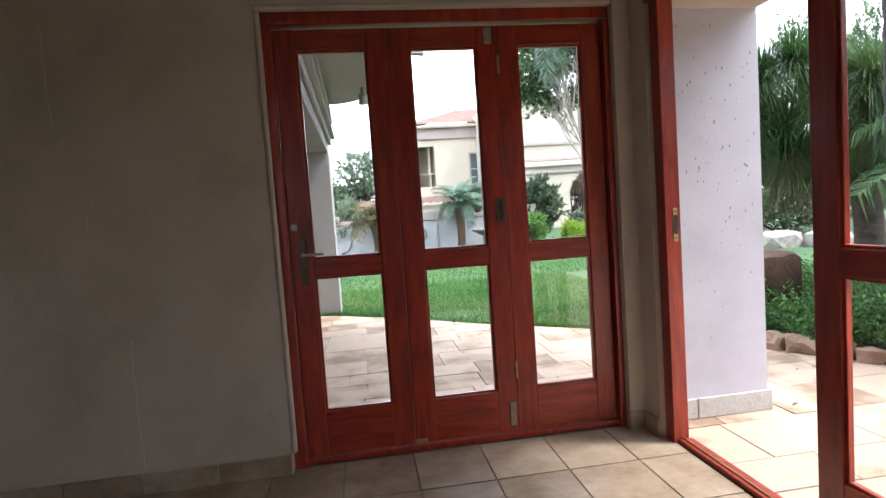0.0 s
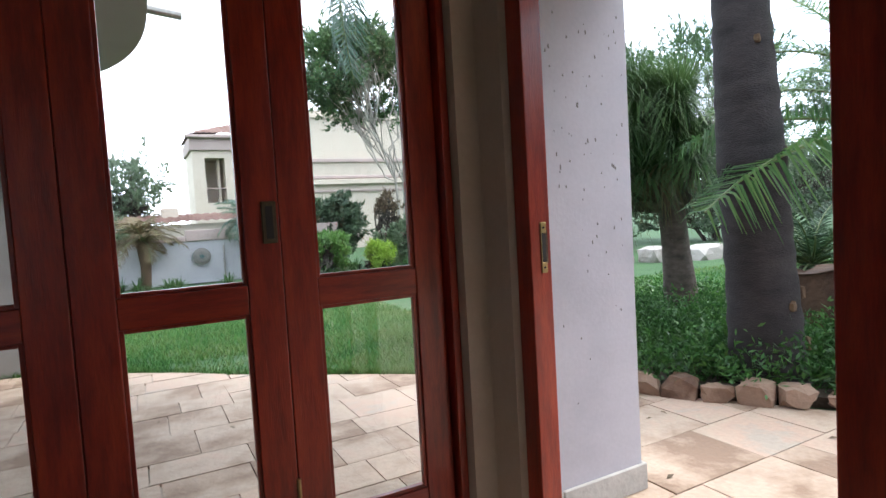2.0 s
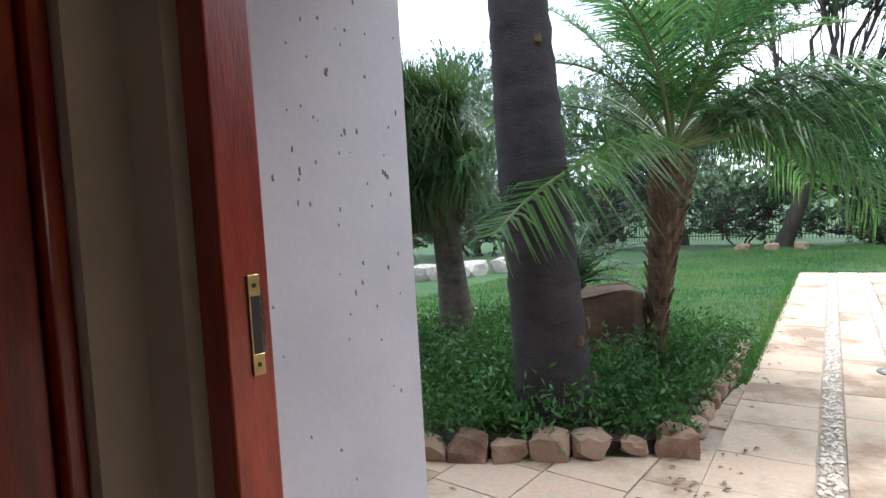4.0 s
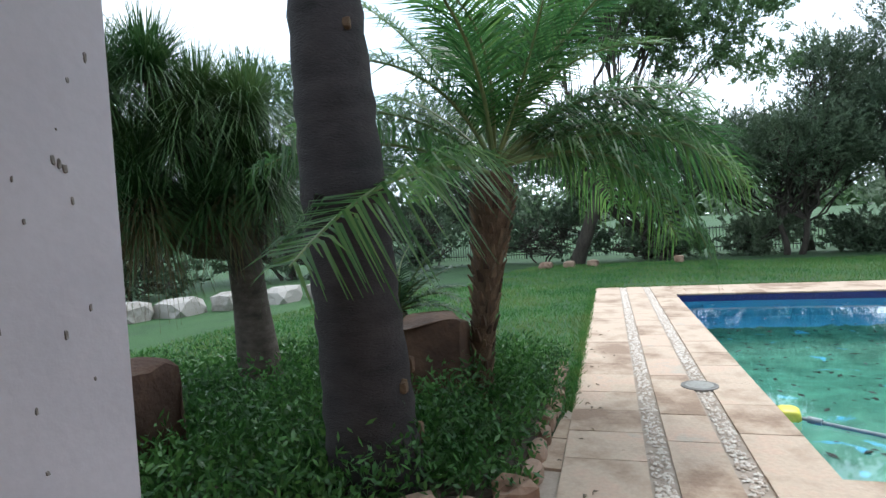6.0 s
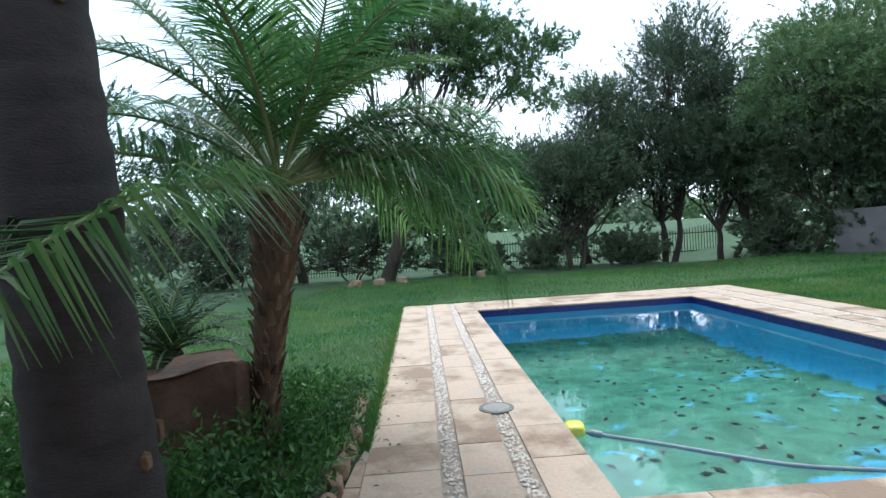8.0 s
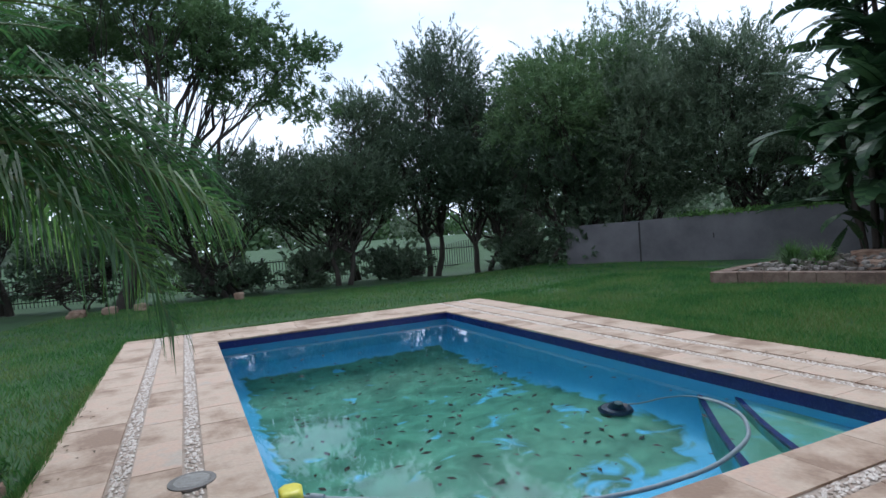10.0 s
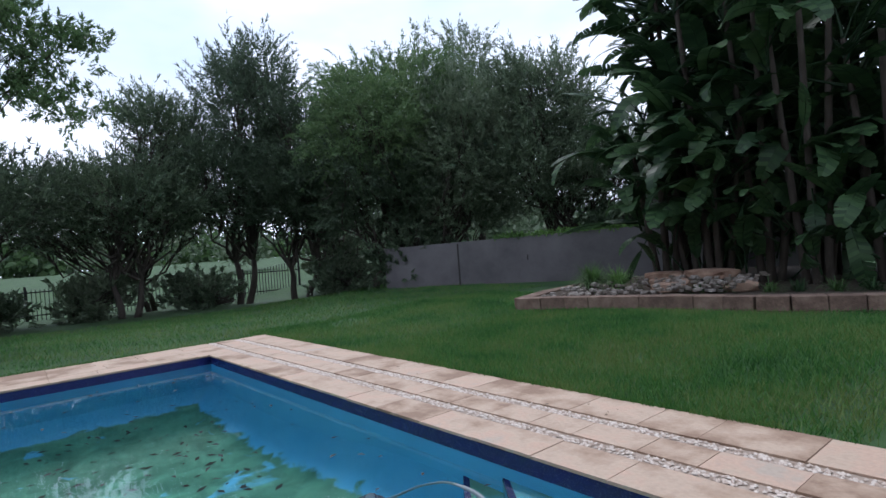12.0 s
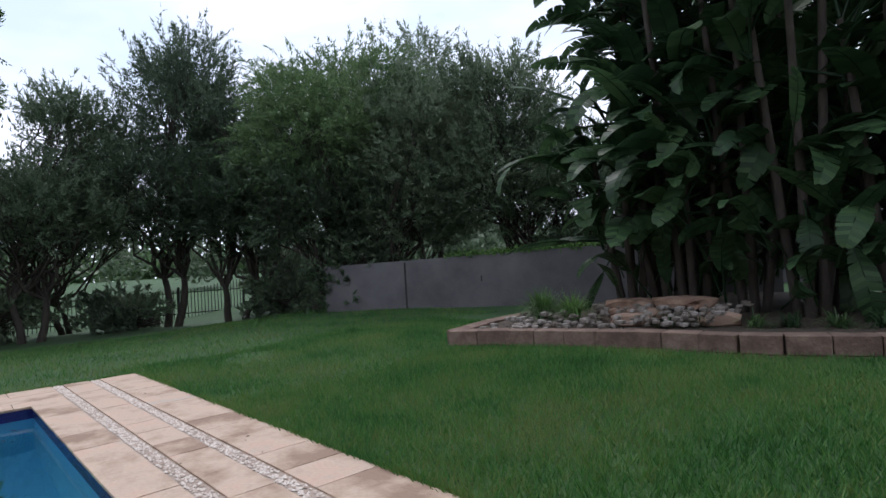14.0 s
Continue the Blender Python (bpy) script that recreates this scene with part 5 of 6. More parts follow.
def build_palm_bed():
    rng = np.random.default_rng(31)
    pts, n = [], 0
    while n < 1050:
        x, y = rng.uniform(2.9, 6.7), rng.uniform(2.5, 6.1)
        if in_poly(x, y, BEDP):
            h = rng.uniform(0.12, 0.42) * (0.55 if y < 2.9 or x > 6 else 1.0)
            k = 60
            g = rng.normal(size=(k, 3))
            g *= rng.random((k, 1)) ** 0.5 / np.linalg.norm(g, axis=1)[:, None]
            pts.append(np.array([x, y, 0.05 + h * 0.5]) + g * [0.17, 0.17, h * 0.6])
            n += 1
    v, f = leaves(np.concatenate(pts), 0.055, 0.019, rng, -0.6)
    tagged(big_mesh("ground_cover", v, f, M_COVER), "leafy green ground cover filling the palm bed", "ground cover", kind="stuff")
    # border stones
    for i, (c, a) in enumerate(along_path([(2.72, 4.75), (2.95, 4.05), (3.1, 3.68), (3.4, 3.18), (3.88, 2.52)], 0.215)):
        s = rng.uniform(0.62, 1.12)
        bm = rock_bm((0, 0, 0.05), (0.20 * s, 0.15 * s, 0.15 * s * rng.uniform(0.8, 1.2)), 100 + i, 0.45)
        bm.transform(Matrix.Translation((c[0], c[1], 0)) @ Matrix.Rotation(a + rng.uniform(-0.3, 0.3), 4, "Z"))
        tagged(part("border_stone", bm, M_ROCK_PALE), "rough brown border stone edging the palm bed", "stone", "border stones")
    for i, (c, a) in enumerate(along_path([(4.05, 2.50), (4.6, 2.56), (5.4, 2.60), (6.4, 2.72)], 0.26)):
        bm = rock_bm((0, 0, 0.03), (0.2, 0.09, 0.10), 130 + i, 0.3)
        bm.transform(Matrix.Translation((c[0], c[1] + 0.04, 0)) @ Matrix.Rotation(a + rng.uniform(-0.2, 0.2), 4, "Z"))
        tagged(part("border_stone", bm, M_ROCK_PALE), "rough brown border stone beside the pool path", "stone", "border stones")
    bm = rock_bm((5.06, 3.42, 0.26), (0.58, 0.56, 0.80), 7, 0.42, cuts=4)
    tagged(part("boulder", bm, M_ROCK), "red-brown flat-topped boulder between the palms", "boulder", "boulders")
    bm = rock_bm((3.36, 4.62, 0.30), (0.62, 0.66, 0.74), 9, 0.42, cuts=4)
    tagged(part("boulder", bm, M_ROCK), "dark red-brown boulder at the bed's edge", "boulder", "boulders")
    # cycad behind the boulder
    cy = thing("cycad", (6.0, 4.15, 0.04), "squat cycad with stiff dark fronds behind the boulder", "cycad")
    v, f = tube([(6.0, 4.15, 0), (6.0, 4.15, 0.3), (6.0, 4.15, 0.55)], [0.16, 0.17, 0.1], 12)
    under(big_mesh("trunk", v, f, M_BARK_BROWN, True), cy)
    ms = [frond_mesh("frond", 0.8, rng, 34, 0.16, a, 0.1, M_STRELITZIA, 0.012) for a in (0.5, 0.8)]
    palm_crown(cy, (6.0, 4.15, 0.55), ms, [(i * 137.5, 50 - 60 * i / 26, 0, 1.0) for i in range(26)])


build_palm_bed()
# pale boulders and hedge bank across the lawn
rngb = np.random.default_rng(41)
for i, (x, y, s) in enumerate([(8.6, 10.6, 0.7), (9.4, 10.2, 0.8), (10.2, 9.7, 0.7), (11.0, 9.2, 0.75), (7.8, 11.2, 0.6), (11.9, 8.8, 0.6)]):
    tagged(part("pale_boulder", rock_bm((x, y, 0.1), (s, s * 0.8, 0.42), 150 + i, 0.25), M_GRAVEL), "pale rounded boulder at the lawn's far edge", "boulder", "pale boulders")
for i, (x, y, s) in enumerate([(19.4, 4.6, 0.5), (19.2, 5.3, 0.6), (19.6, 3.9, 0.45), (20.2, 1.4, 0.4)]):
    tagged(part("edging_stone", rock_bm((x, y, -0.06), (s, s * 0.7, 0.22), 160 + i, 0.25), M_ROCK_PALE), "flat stone at the far lawn edge", "stone", "far edging stones")


# ---- north garden ----
def bush(name, c, r, n, mat, seed, label, le=0.09, wi=0.045, group=""):
    return build_tree(name, c[:2], [(c[0], c[1], c[2], *r)], n, le, wi, mat, seed, label, 0.3, 0.03, stems=2, limbs=5, spread=min(r) * 0.35, category="bush", group=group, shoot=min(r) * 0.45)


gw = structure(part("garden_wall", boxes_bm([(-1.5, 4.9, 15.4, 15.6, 0, 0.98)]), M_GARDEN_WALL), "pale grey garden wall with brown coping", "wall")
for i in range(7):
    part("coping", box_bm(-1.5 + i * 0.915, -0.6 + i * 0.915, 15.36, 15.64, 0.984, 1.10 if i % 3 else 1.24, 0.012), M_HOUSE_TRIM, gw)
reel = thing("hose_reel", (1.55, 15.38, 0.62), "round grey-green wall-mounted hose reel", "hose reel")
part("disc", cyl_bm((1.55, 15.30, 0.62), (1.55, 15.39, 0.62), 0.2, 0.2, 20), M_GREY_PLASTIC, reel)
part("rim", cyl_bm((1.55, 15.27, 0.62), (1.55, 15.30, 0.62), 0.12, 0.2, 20), M_STONE_GREY, reel)
part("hub", cyl_bm((1.55, 15.24, 0.62), (1.55, 15.27, 0.62), 0.05, 0.05, 12), M_GREY_PLASTIC, reel)
tap = thing("garden_tap", (2.05, 15.34, 0.3), "thin standpipe with tap against the garden wall", "tap")
part("pipe", cyl_bm((2.05, 15.36, 0.0), (2.05, 15.36, 0.85), 0.02, 0.02, 8), M_STEEL, tap)
part("spout", cyl_bm((2.05, 15.36, 0.5), (2.0, 15.22, 0.47), 0.025, 0.02, 8), M_STEEL, tap)
bb = thing("bird_bath", (3.2, 14.5, 0), "cast stone bird bath on a pedestal before the wall", "bird bath")
for nm, z0, z1, r0, r1 in (("foot", 0, 0.1, 0.2, 0.16), ("pedestal", 0.1, 0.5, 0.09, 0.07), ("basin", 0.5, 0.64, 0.1, 0.36), ("rim", 0.641, 0.68, 0.36, 0.37)):
    part(nm, cyl_bm((3.2, 14.5, z0), (3.2, 14.5, z1), r0, r1, 20), M_STONE_GREY, bb)


def garden_palm(x, y, h, seed, dry=False):
    rng = np.random.default_rng(seed)
    p = thing("garden_palm", (x, y, 0), "small shaggy palm before the garden wall" if not dry else "small palm with dry straw-coloured fronds", "palm", "garden palms")
    v, f = tube([(x, y, -0.05), (x + 0.03, y, h * 0.5), (x, y, h)], [0.10, 0.11, 0.14], 10)
    under(big_mesh("trunk", v, f, M_FIBRE, True), p)
    ms = [frond_mesh("frond", 0.95, rng, 30, 0.26, a, 0.4, M_STRAP_DRY if dry else M_FROND_BLUE, 0.022) for a in (0.7, 1.0, 1.25)]
    palm_crown(p, (x, y, h), ms, [(i * 137.5, 60 - 85 * i / 26, 0, rng.uniform(0.8, 1.1)) for i in range(26)])


garden_palm(2.62, 15.0, 1.35, 51)
garden_palm(0.35, 14.7, 1.05, 52, True)
garden_palm(3.3, 16.1, 1.45, 96)
bush("box_hedge", (4.3, 14.5, 0.5), (0.6, 0.35, 0.42), 7000, M_BRIGHT, 53, "clipped green hedge beside the bird bath")
bush("lime_bush", (5.6, 14.3, 0.36), (0.30, 0.30, 0.27), 9000, M_LIME, 54, "round lime-yellow bush at the lawn's edge", 0.05, 0.03)
bush("dark_shrub", (4.9, 15.9, 1.0), (0.7, 0.6, 0.95), 12000, M_OLIVE, 55, "dark green shrub before the house", 0.12, 0.06)
bush("dark_shrub", (-0.6, 15.9, 0.9), (0.9, 0.5, 0.6), 7000, M_OLIVE, 57, "dark green shrub behind the garden wall", 0.12, 0.06)
bush("dark_shrub", (7.3, 15.2, 0.7), (1.6, 0.6, 0.6), 9000, M_OLIVE, 58, "dark green shrub before the house", 0.12, 0.06)
bush("red_shrub", (6.4, 15.6, 1.2), (0.5, 0.4, 0.9), 2600, M_LEAF_DRY, 59, "thin purplish shrub beside the pale tree", 0.08, 0.04)
build_tree("conifer", (0.3, 19.5), [(0.3, 19.5, 2.2, 0.5, 0.5, 0.9), (0.3, 19.5, 3.0, 0.22, 0.22, 0.5), (-0.6, 19.8, 1.6, 0.7, 0.6, 0.5)], 6000, 0.14, 0.06, M_OLIVE, 71, "small dark conifer behind the garden wall", 0.4, 0.06)
rngn = np.random.default_rng(43)
for i in range(26):
    x = -0.8 + i * 0.3 + rngn.uniform(-0.1, 0.1)
    if 1.2 < x < 3.6 and i % 3:
        continue
    tagged(big_mesh("agapanthus", *strap_leaves((x, 14.55 + rngn.uniform(-0.25, 0.35), 0.0), 60, 0.62, rngn, 0.024, (0.5, 1.5)), M_STRAP), "strappy green agapanthus clump along the garden wall", "plant", "agapanthus clumps")


def tiled_roof(name, x0, x1, y0, y1, z0, z1, parent=None, hip=0.0):
    """A sloping roof of roll tiles, in rows that step down to the eave at y0; its x0 end leans in by hip."""
    n, rows = int((x1 - x0) / 0.05), max(3, int((y1 - y0) / 0.36))
    v, f = [], []
    for r in range(rows):
        o = len(v)
        for q, lift in ((r / rows, 0.05), ((r + 1) / rows, 0.0)):
            for x in np.linspace(x0, x1, n):
                w = max(x, x0 + hip * q)
                v.append((w, y0 + (y1 - y0) * q, z0 + (z1 - z0) * q + lift + 0.05 * abs(math.sin(w * math.pi / 0.25))))
        f += [(o + i, o + i + 1, o + n + i + 1, o + n + i) for i in range(n - 1)]
        if r:      # the butt ends of the tiles
            f += [(o - n + i, o - n + i + 1, o + i + 1, o + i) for i in range(n - 1)]
    ob = mesh_object(name, v, f, M_ROOF, True)
    return under(ob, parent, "terracotta roll tiles") if parent is not None else ob


def build_house():
    h = thing("neighbour_house", (6.0, 30.0, 0), "two-storey cream plastered house with terracotta tiled roof", "house")
    part("wall", boxes_bm([(2.8, 3.35, 30.3, 34, -0.5, 5.0), (4.25, 6.1, 30.3, 34, -0.5, 5.0), (3.35, 4.25, 30.3, 34, -0.5, 2.5), (3.35, 4.25, 30.3, 34, 4.65, 5.0), (6.1, 7.1, 30.3, 34, -0.5, 2.45), (6.1, 7.1, 30.3, 34, 4.22, 5.0), (7.1, 8.0, 30.3, 34, -0.5, 5.0)]), M_HOUSE, h)
    part("loggia_back", box_bm(3.36, 4.24, 32.2, 32.4, 2.5, 4.65), M_HOUSE, h)
    part("loggia_column", box_bm(3.95, 4.08, 30.9, 31.1, 2.5, 4.65, 0.01), M_HOUSE, h)
    part("railing", box_bm(3.36, 4.24, 30.32, 30.4, 3.16, 3.22, 0.01), M_HOUSE_TRIM, h)
    part("eave_band", box_bm(2.7, 8.0, 30.15, 34.1, 5.0, 5.62, 0.03), M_HOUSE_TRIM, h)
    part("gutter", box_bm(2.55, 8.0, 29.9, 30.14, 5.56, 5.72, 0.03), M_HOUSE_TRIM, h)
    tiled_roof("roof", 2.62, 8.4, 29.9, 33.6, 5.72, 7.05, h, 3.7)
    end = mesh_object("roof", [(2.62, 29.9, 5.72), (2.62, 34.2, 5.72), (6.32, 33.6, 7.05)], [(0, 2, 1)], M_ROOF)
    under(end, h, "hipped end of the tiled roof")
    w = part("window", boxes_bm([(6.1, 6.18, 30.25, 30.4, 2.45, 4.22), (7.02, 7.1, 30.25, 30.4, 2.45, 4.22), (6.18, 7.02, 30.25, 30.4, 4.14, 4.22), (6.18, 7.02, 30.25, 30.4, 2.45, 2.53), (6.18, 7.02, 30.28, 30.36, 3.3, 3.36)]), M_HOUSE_TRIM, h)
    under(part("pane", box_bm(6.18, 7.02, 30.33, 30.34, 2.53, 4.14), M_PANE_DARK), w)
    part("window_sill", box_bm(5.95, 7.25, 30.05, 30.29, 2.28, 2.44, 0.02), M_ROOF, h)
    part("side_wing", boxes_bm([(6.55, 15.0, 26.6, 34, -0.5, 6.15)]), M_HOUSE, h)
    for z0, z1, o in ((6.0, 6.16, 0.12), (4.0, 4.16, 0.1), (3.25, 3.38, 0.08), (2.98, 3.2, 0.22), (2.62, 2.72, 0.1)):
        part("moulding", box_bm(6.55 - o, 15.0, 26.6 - o, 26.598, z0, z1, 0.015), M_HOUSE_TRIM if z1 < 4.2 and o < 0.2 else M_HOUSE, h)
    part("parapet", box_bm(6.5, 15.05, 26.55, 27.0, 6.165, 6.36, 0.02), M_HOUSE, h)
    part("downpipe", cyl_bm((6.42, 26.9, 0), (6.42, 26.9, 6.1), 0.06, 0.06, 8), M_HOUSE_TRIM, h)
    g = thing("garden_outbuilding", (2.0, 18.2, 0), "low outbuilding with a terracotta tile edge", "outbuilding")
    part("wall", box_bm(-0.4, 4.6, 18.2, 20.0, -0.1, 1.42), M_HOUSE, g)
    tiled_roof("roof", -0.5, 4.7, 17.95, 19.6, 1.42, 1.7, g)
    part("chimney", box_bm(0.9, 1.35, 18.9, 19.3, 1.5, 1.9, 0.02), M_HOUSE, g)


build_house()
far = thing("far_house", (12.5, -19.0, 0), "grey-brown neighbouring house behind the wall", "house")
part("wall", box_bm(9.0, 16.0, -22, -18.5, -0.3, 2.6), M_WALL_GREY, far)
tiled_roof("roof", 8.8, 16.2, -22, -18.2, 2.9, 2.6, far)


# ---- small things of the house ----
def on_leaf(bmx, mat, d, name, label=""):
    return part(name, bmx, mat, d, label)


l1, l2, l3 = north_leaves
plate = on_leaf(box_bm(-0.418, -0.382, 2.786, 2.7975, 0.93, 1.16, 0.004, 2), M_BRONZE, l1, "handle_plate", "worn brass handle plate")
under(part("lever", boxes_bm([(-0.408, -0.392, 2.745, 2.786, 1.075, 1.091), (-0.40, -0.295, 2.742, 2.752, 1.077, 1.090)], 0.003), M_STEEL), plate, "bent steel lever handle")
# solid black block on the plate paints the dark inside of the keyhole
under(part("keyhole_shade", box_bm(-0.404, -0.396, 2.7845, 2.7862, 0.985, 1.01), M_BLACK), plate)
on_leaf(box_bm(-0.452, -0.418, 2.788, 2.7975, 1.205, 1.24, 0.006, 2), M_STEEL, l1, "lock_cylinder", "small steel night latch")
on_leaf(boxes_bm([(0.612, 0.658, 2.790, 2.7975, 1.175, 1.305)], 0.003), M_BRONZE, l2, "flush_pull", "dark brass flush pull")
# no hollow here: the recess shade is a black block on the pull
on_leaf(box_bm(0.624, 0.646, 2.7885, 2.7898, 1.19, 1.29), M_BLACK, l2, "pull_recess_shade")
on_leaf(box_bm(0.618, 0.656, 2.788, 2.7975, 0.07, 0.20, 0.003), M_STEEL, l2, "flush_bolt", "tarnished flush bolt plate")
on_leaf(box_bm(0.632, 0.642, 2.780, 2.788, 0.10, 0.17, 0.002), M_BRASS, l2, "bolt_slide")
on_leaf(box_bm(0.095, 0.16, 2.786, 2.7975, 0.035, 0.06, 0.003), M_BRASS, l2, "floor_guide", "small pale floor guide")
for z in (0.33, 1.95):
    on_leaf(cyl_bm((0.667, 2.793, z), (0.667, 2.793, z + 0.09), 0.007, 0.007, 8), M_BRASS, l3, "hinge", "brass butt hinge")
on_leaf(box_bm(0.60, 0.64, 2.790, 2.7975, 2.10, 2.185, 0.003), M_STEEL, l2, "top_bolt")
strike = thing("strike_plate", (1.4320, 2.474, 1.10), "brass strike plate let into the red door jamb", "strike plate")
part("plate", boxes_bm([(1.4240, 1.4460, 2.4705, 2.4745, 1.025, 1.06), (1.4240, 1.4460, 2.4705, 2.4745, 1.155, 1.19), (1.4240, 1.4275, 2.4705, 2.4745, 1.06, 1.155)], 0.0008), M_BRASS, strike)
# the slot's inner shade is painted as a black filling
part("slot", box_bm(1.4275, 1.4430, 2.471, 2.4748, 1.06, 1.155), M_BLACK, strike)
part("worn_wood", box_bm(1.4430, 1.4520, 2.4725, 2.4748, 1.055, 1.165), M_BARK_BROWN, strike, "bare worn wood beside the slot")
for z in (1.0425, 1.1725):
    part("screw", cyl_bm((1.4350, 2.4695, z), (1.4350, 2.4708, z), 0.004, 0.004, 8), M_BLACK, strike)


def build_indoor_details():
    rng = np.random.default_rng(90)
    floor_ob = bpy.data.objects["floor"]
    bm = box_bm(-0.5, 0.5, -0.5, 0.5, -1.0, 0.0)
    top = [e for e in bm.edges if all(v.co.z > -0.01 for v in e.verts)]
    bmesh.ops.bevel(bm, geom=top, offset=0.012, segments=1, affect="EDGES")
    me = bpy.data.meshes.new("floor_tile")
    bm.to_mesh(me)
    bm.free()
    me.materials.append(M_TILE_IN)
    w, h = 0.352, 0.402
    for j in range(9):
        for i in range(12):
            x, y = 0.075 + w * (i - 8) + w / 2, 2.76 - h * (j + 0.5)
            if x + w / 2 > 1.40:
                w2 = 1.40 - (x - w / 2)
                if w2 < 0.04:
                    continue
                x, ww = 1.40 - w2 / 2, w2
            else:
                ww = w
            ob = new("floor_tile", me)
            under(ob, floor_ob)
            ob.matrix_basis = Matrix.Translation((x, y, rng.uniform(-0.001, 0.0015))) @ Matrix.Rotation(rng.uniform(-0.004, 0.004), 4, "Z") @ Matrix.Diagonal((ww - 0.008, h - 0.008, 0.012, 1))
    # skirting tiles
    sk = structure(new("baseboard"), "row of brownish stone skirting tiles", "baseboard")
    x = -0.532
    while x > -4.9:
        L = min(0.35, x + 4.95)
        part("skirting_tile", box_bm(x - L + 0.004, x, 2.694, 2.7095, 0.0, 0.098 + rng.uniform(-0.002, 0.002), 0.003), M_TILE_IN, sk)
        x -= 0.35
    part("skirting_tile", box_bm(-0.545, -0.5295, 2.694, 2.752, 0.0, 0.1, 0.003), M_TILE_IN, sk)
    part("skirting_tile", box_bm(1.262, 1.352, 2.694, 2.7095, 0.0, 0.1, 0.003), M_TILE_IN, sk)
    part("skirting_tile", box_bm(1.344, 1.3585, 2.56, 2.69, 0.0, 0.1, 0.003), M_TILE_IN, sk)
    # hairline cracks and dents in the wall
    for i, (x, z0, z1) in enumerate([(-1.22, 0.12, 0.75), (-1.45, 1.75, 2.2), (-1.36, 1.28, 1.42)]):
        n = 14
        zz = np.linspace(z0, z1, n)
        pts = np.stack([x + np.cumsum(rng.normal(0, 0.004, n)), np.full(n, 2.7102), zz], -1)
        tagged(big_mesh("wall_crack", *tube(pts, np.full(n, 0.0016), 4), M_CEILING), "pale hairline crack in the plaster", "crack", "wall cracks")
    for i, (x, z) in enumerate([(-0.92, 0.66), (-0.75, 0.75), (-0.98, 0.2), (-1.05, 0.4), (-0.7, 1.2), (-1.6, 0.9)]):
        tagged(part("wall_dent", rock_bm((x, 2.711, z), (0.028, 0.006, 0.04), 200 + i, 0.4, cuts=1), M_PLASTER_IN), "chipped dent in the cream plaster", "dent", "wall dents")
    # pier plinth, and pits in its paint
    pl = structure(new("trim_pier"), "pale stone plinth tiles at the pier's foot", "trim")
    for b in ((1.5, 1.675, 2.722, 2.7385, 0, 0.115), (1.68, 2.138, 2.722, 2.7385, 0, 0.115)):
        part("plinth_tile", box_bm(*b, bevel=0.004), M_PLINTH, pl)
    part("plinth_tile", box_bm(2.1215, 2.138, 2.74, 3.15, 0, 0.115, 0.004), M_PLINTH, pl)
    o = bmesh.new()
    for i in range(95):
        x = rng.uniform(1.56, 2.1)
        z = np.clip(rng.normal(1.45, 0.42), 0.2, 2.15)
        s = rng.uniform(0.003, 0.008)
        bm = rock_bm((x, 2.7405, z), (s, 0.004, s * rng.uniform(1.2, 3.2)), 300 + i, 0.3, cuts=1)
        m2 = bpy.data.meshes.new("tmp")
        bm.to_mesh(m2)
        bm.free()
        o.from_mesh(m2)
        bpy.data.meshes.remove(m2)
    tagged(part("paint_pits", o, M_STONE_GREY), "small dark pits and chips in the lilac paint", "paint pits", kind="stuff")


build_indoor_details()
lamp = thing("spotlight", (0.05, 6.2, 2.6), "small grey spotlight under the balcony slab", "spotlight")
part("bracket", cyl_bm((0.05, 6.2, 2.64), (0.05, 6.2, 2.57), 0.02, 0.02, 8), M_STEEL, lamp)
part("head", cyl_bm((0.05, 6.2, 2.57), (0.05, 6.24, 2.47), 0.045, 0.055, 12), M_STEEL, lamp)
spout = thing("water_spout", (0.45, 6.0, 3.0), "grey pipe spout sticking out of the balcony edge", "spout")
part("pipe", cyl_bm((0.3, 6.0, 2.98), (0.72, 6.05, 2.95), 0.035, 0.035, 10), M_STEEL, spout)


# ---- pool things ----
def hose():
    pts = np.array([(5.72, 1.16, -0.11), (5.6, 0.95, -0.12), (5.45, 0.70, -0.12), (5.22, 0.38, -0.12), (5.0, 0.05, -0.12), (4.88, -0.5, -0.12), (4.92, -1.1, -0.12), (5.15, -1.62, -0.12), (5.45, -1.9, -0.12), (5.75, -2.02, -0.12), (6.05, -2.02, -0.14), (6.3, -1.96, -0.35), (6.6, -1.92, -0.75), (6.9, -1.9, -1.0)])
    t = np.linspace(0, len(pts) - 1, 90)
    sm = np.stack([np.interp(t, range(len(pts)), pts[:, k]) for k in range(3)], -1)
    for _ in range(6):
        sm[1:-1] = (sm[:-2] + sm[1:-1] * 2 + sm[2:]) / 4
    return tube(sm, np.full(90, 0.013) + 0.0015 * (np.arange(90) % 2), 8)


h = thing("pool_hose", (5.7, 1.16, -0.11), "grey ribbed pool cleaner hose floating on the water", "hose")
under(big_mesh("tube", *hose(), M_HOSE, True), h)
fl = thing("float", (5.72, 1.17, -0.13), "bright yellow float at the hose's end", "float")
part("body", rock_bm((5.72, 1.17, -0.10), (0.15, 0.13, 0.08), 5, 0.05, cuts=3), M_YELLOW, fl, smooth=True)
part("cuff", cyl_bm((5.66, 1.07, -0.11), (5.62, 1.0, -0.115), 0.024, 0.024, 12), M_HOSE, fl)
cl = thing("pool_cleaner", (6.95, -1.92, -1.13), "dark blue suction cleaner on the pool floor", "pool cleaner")
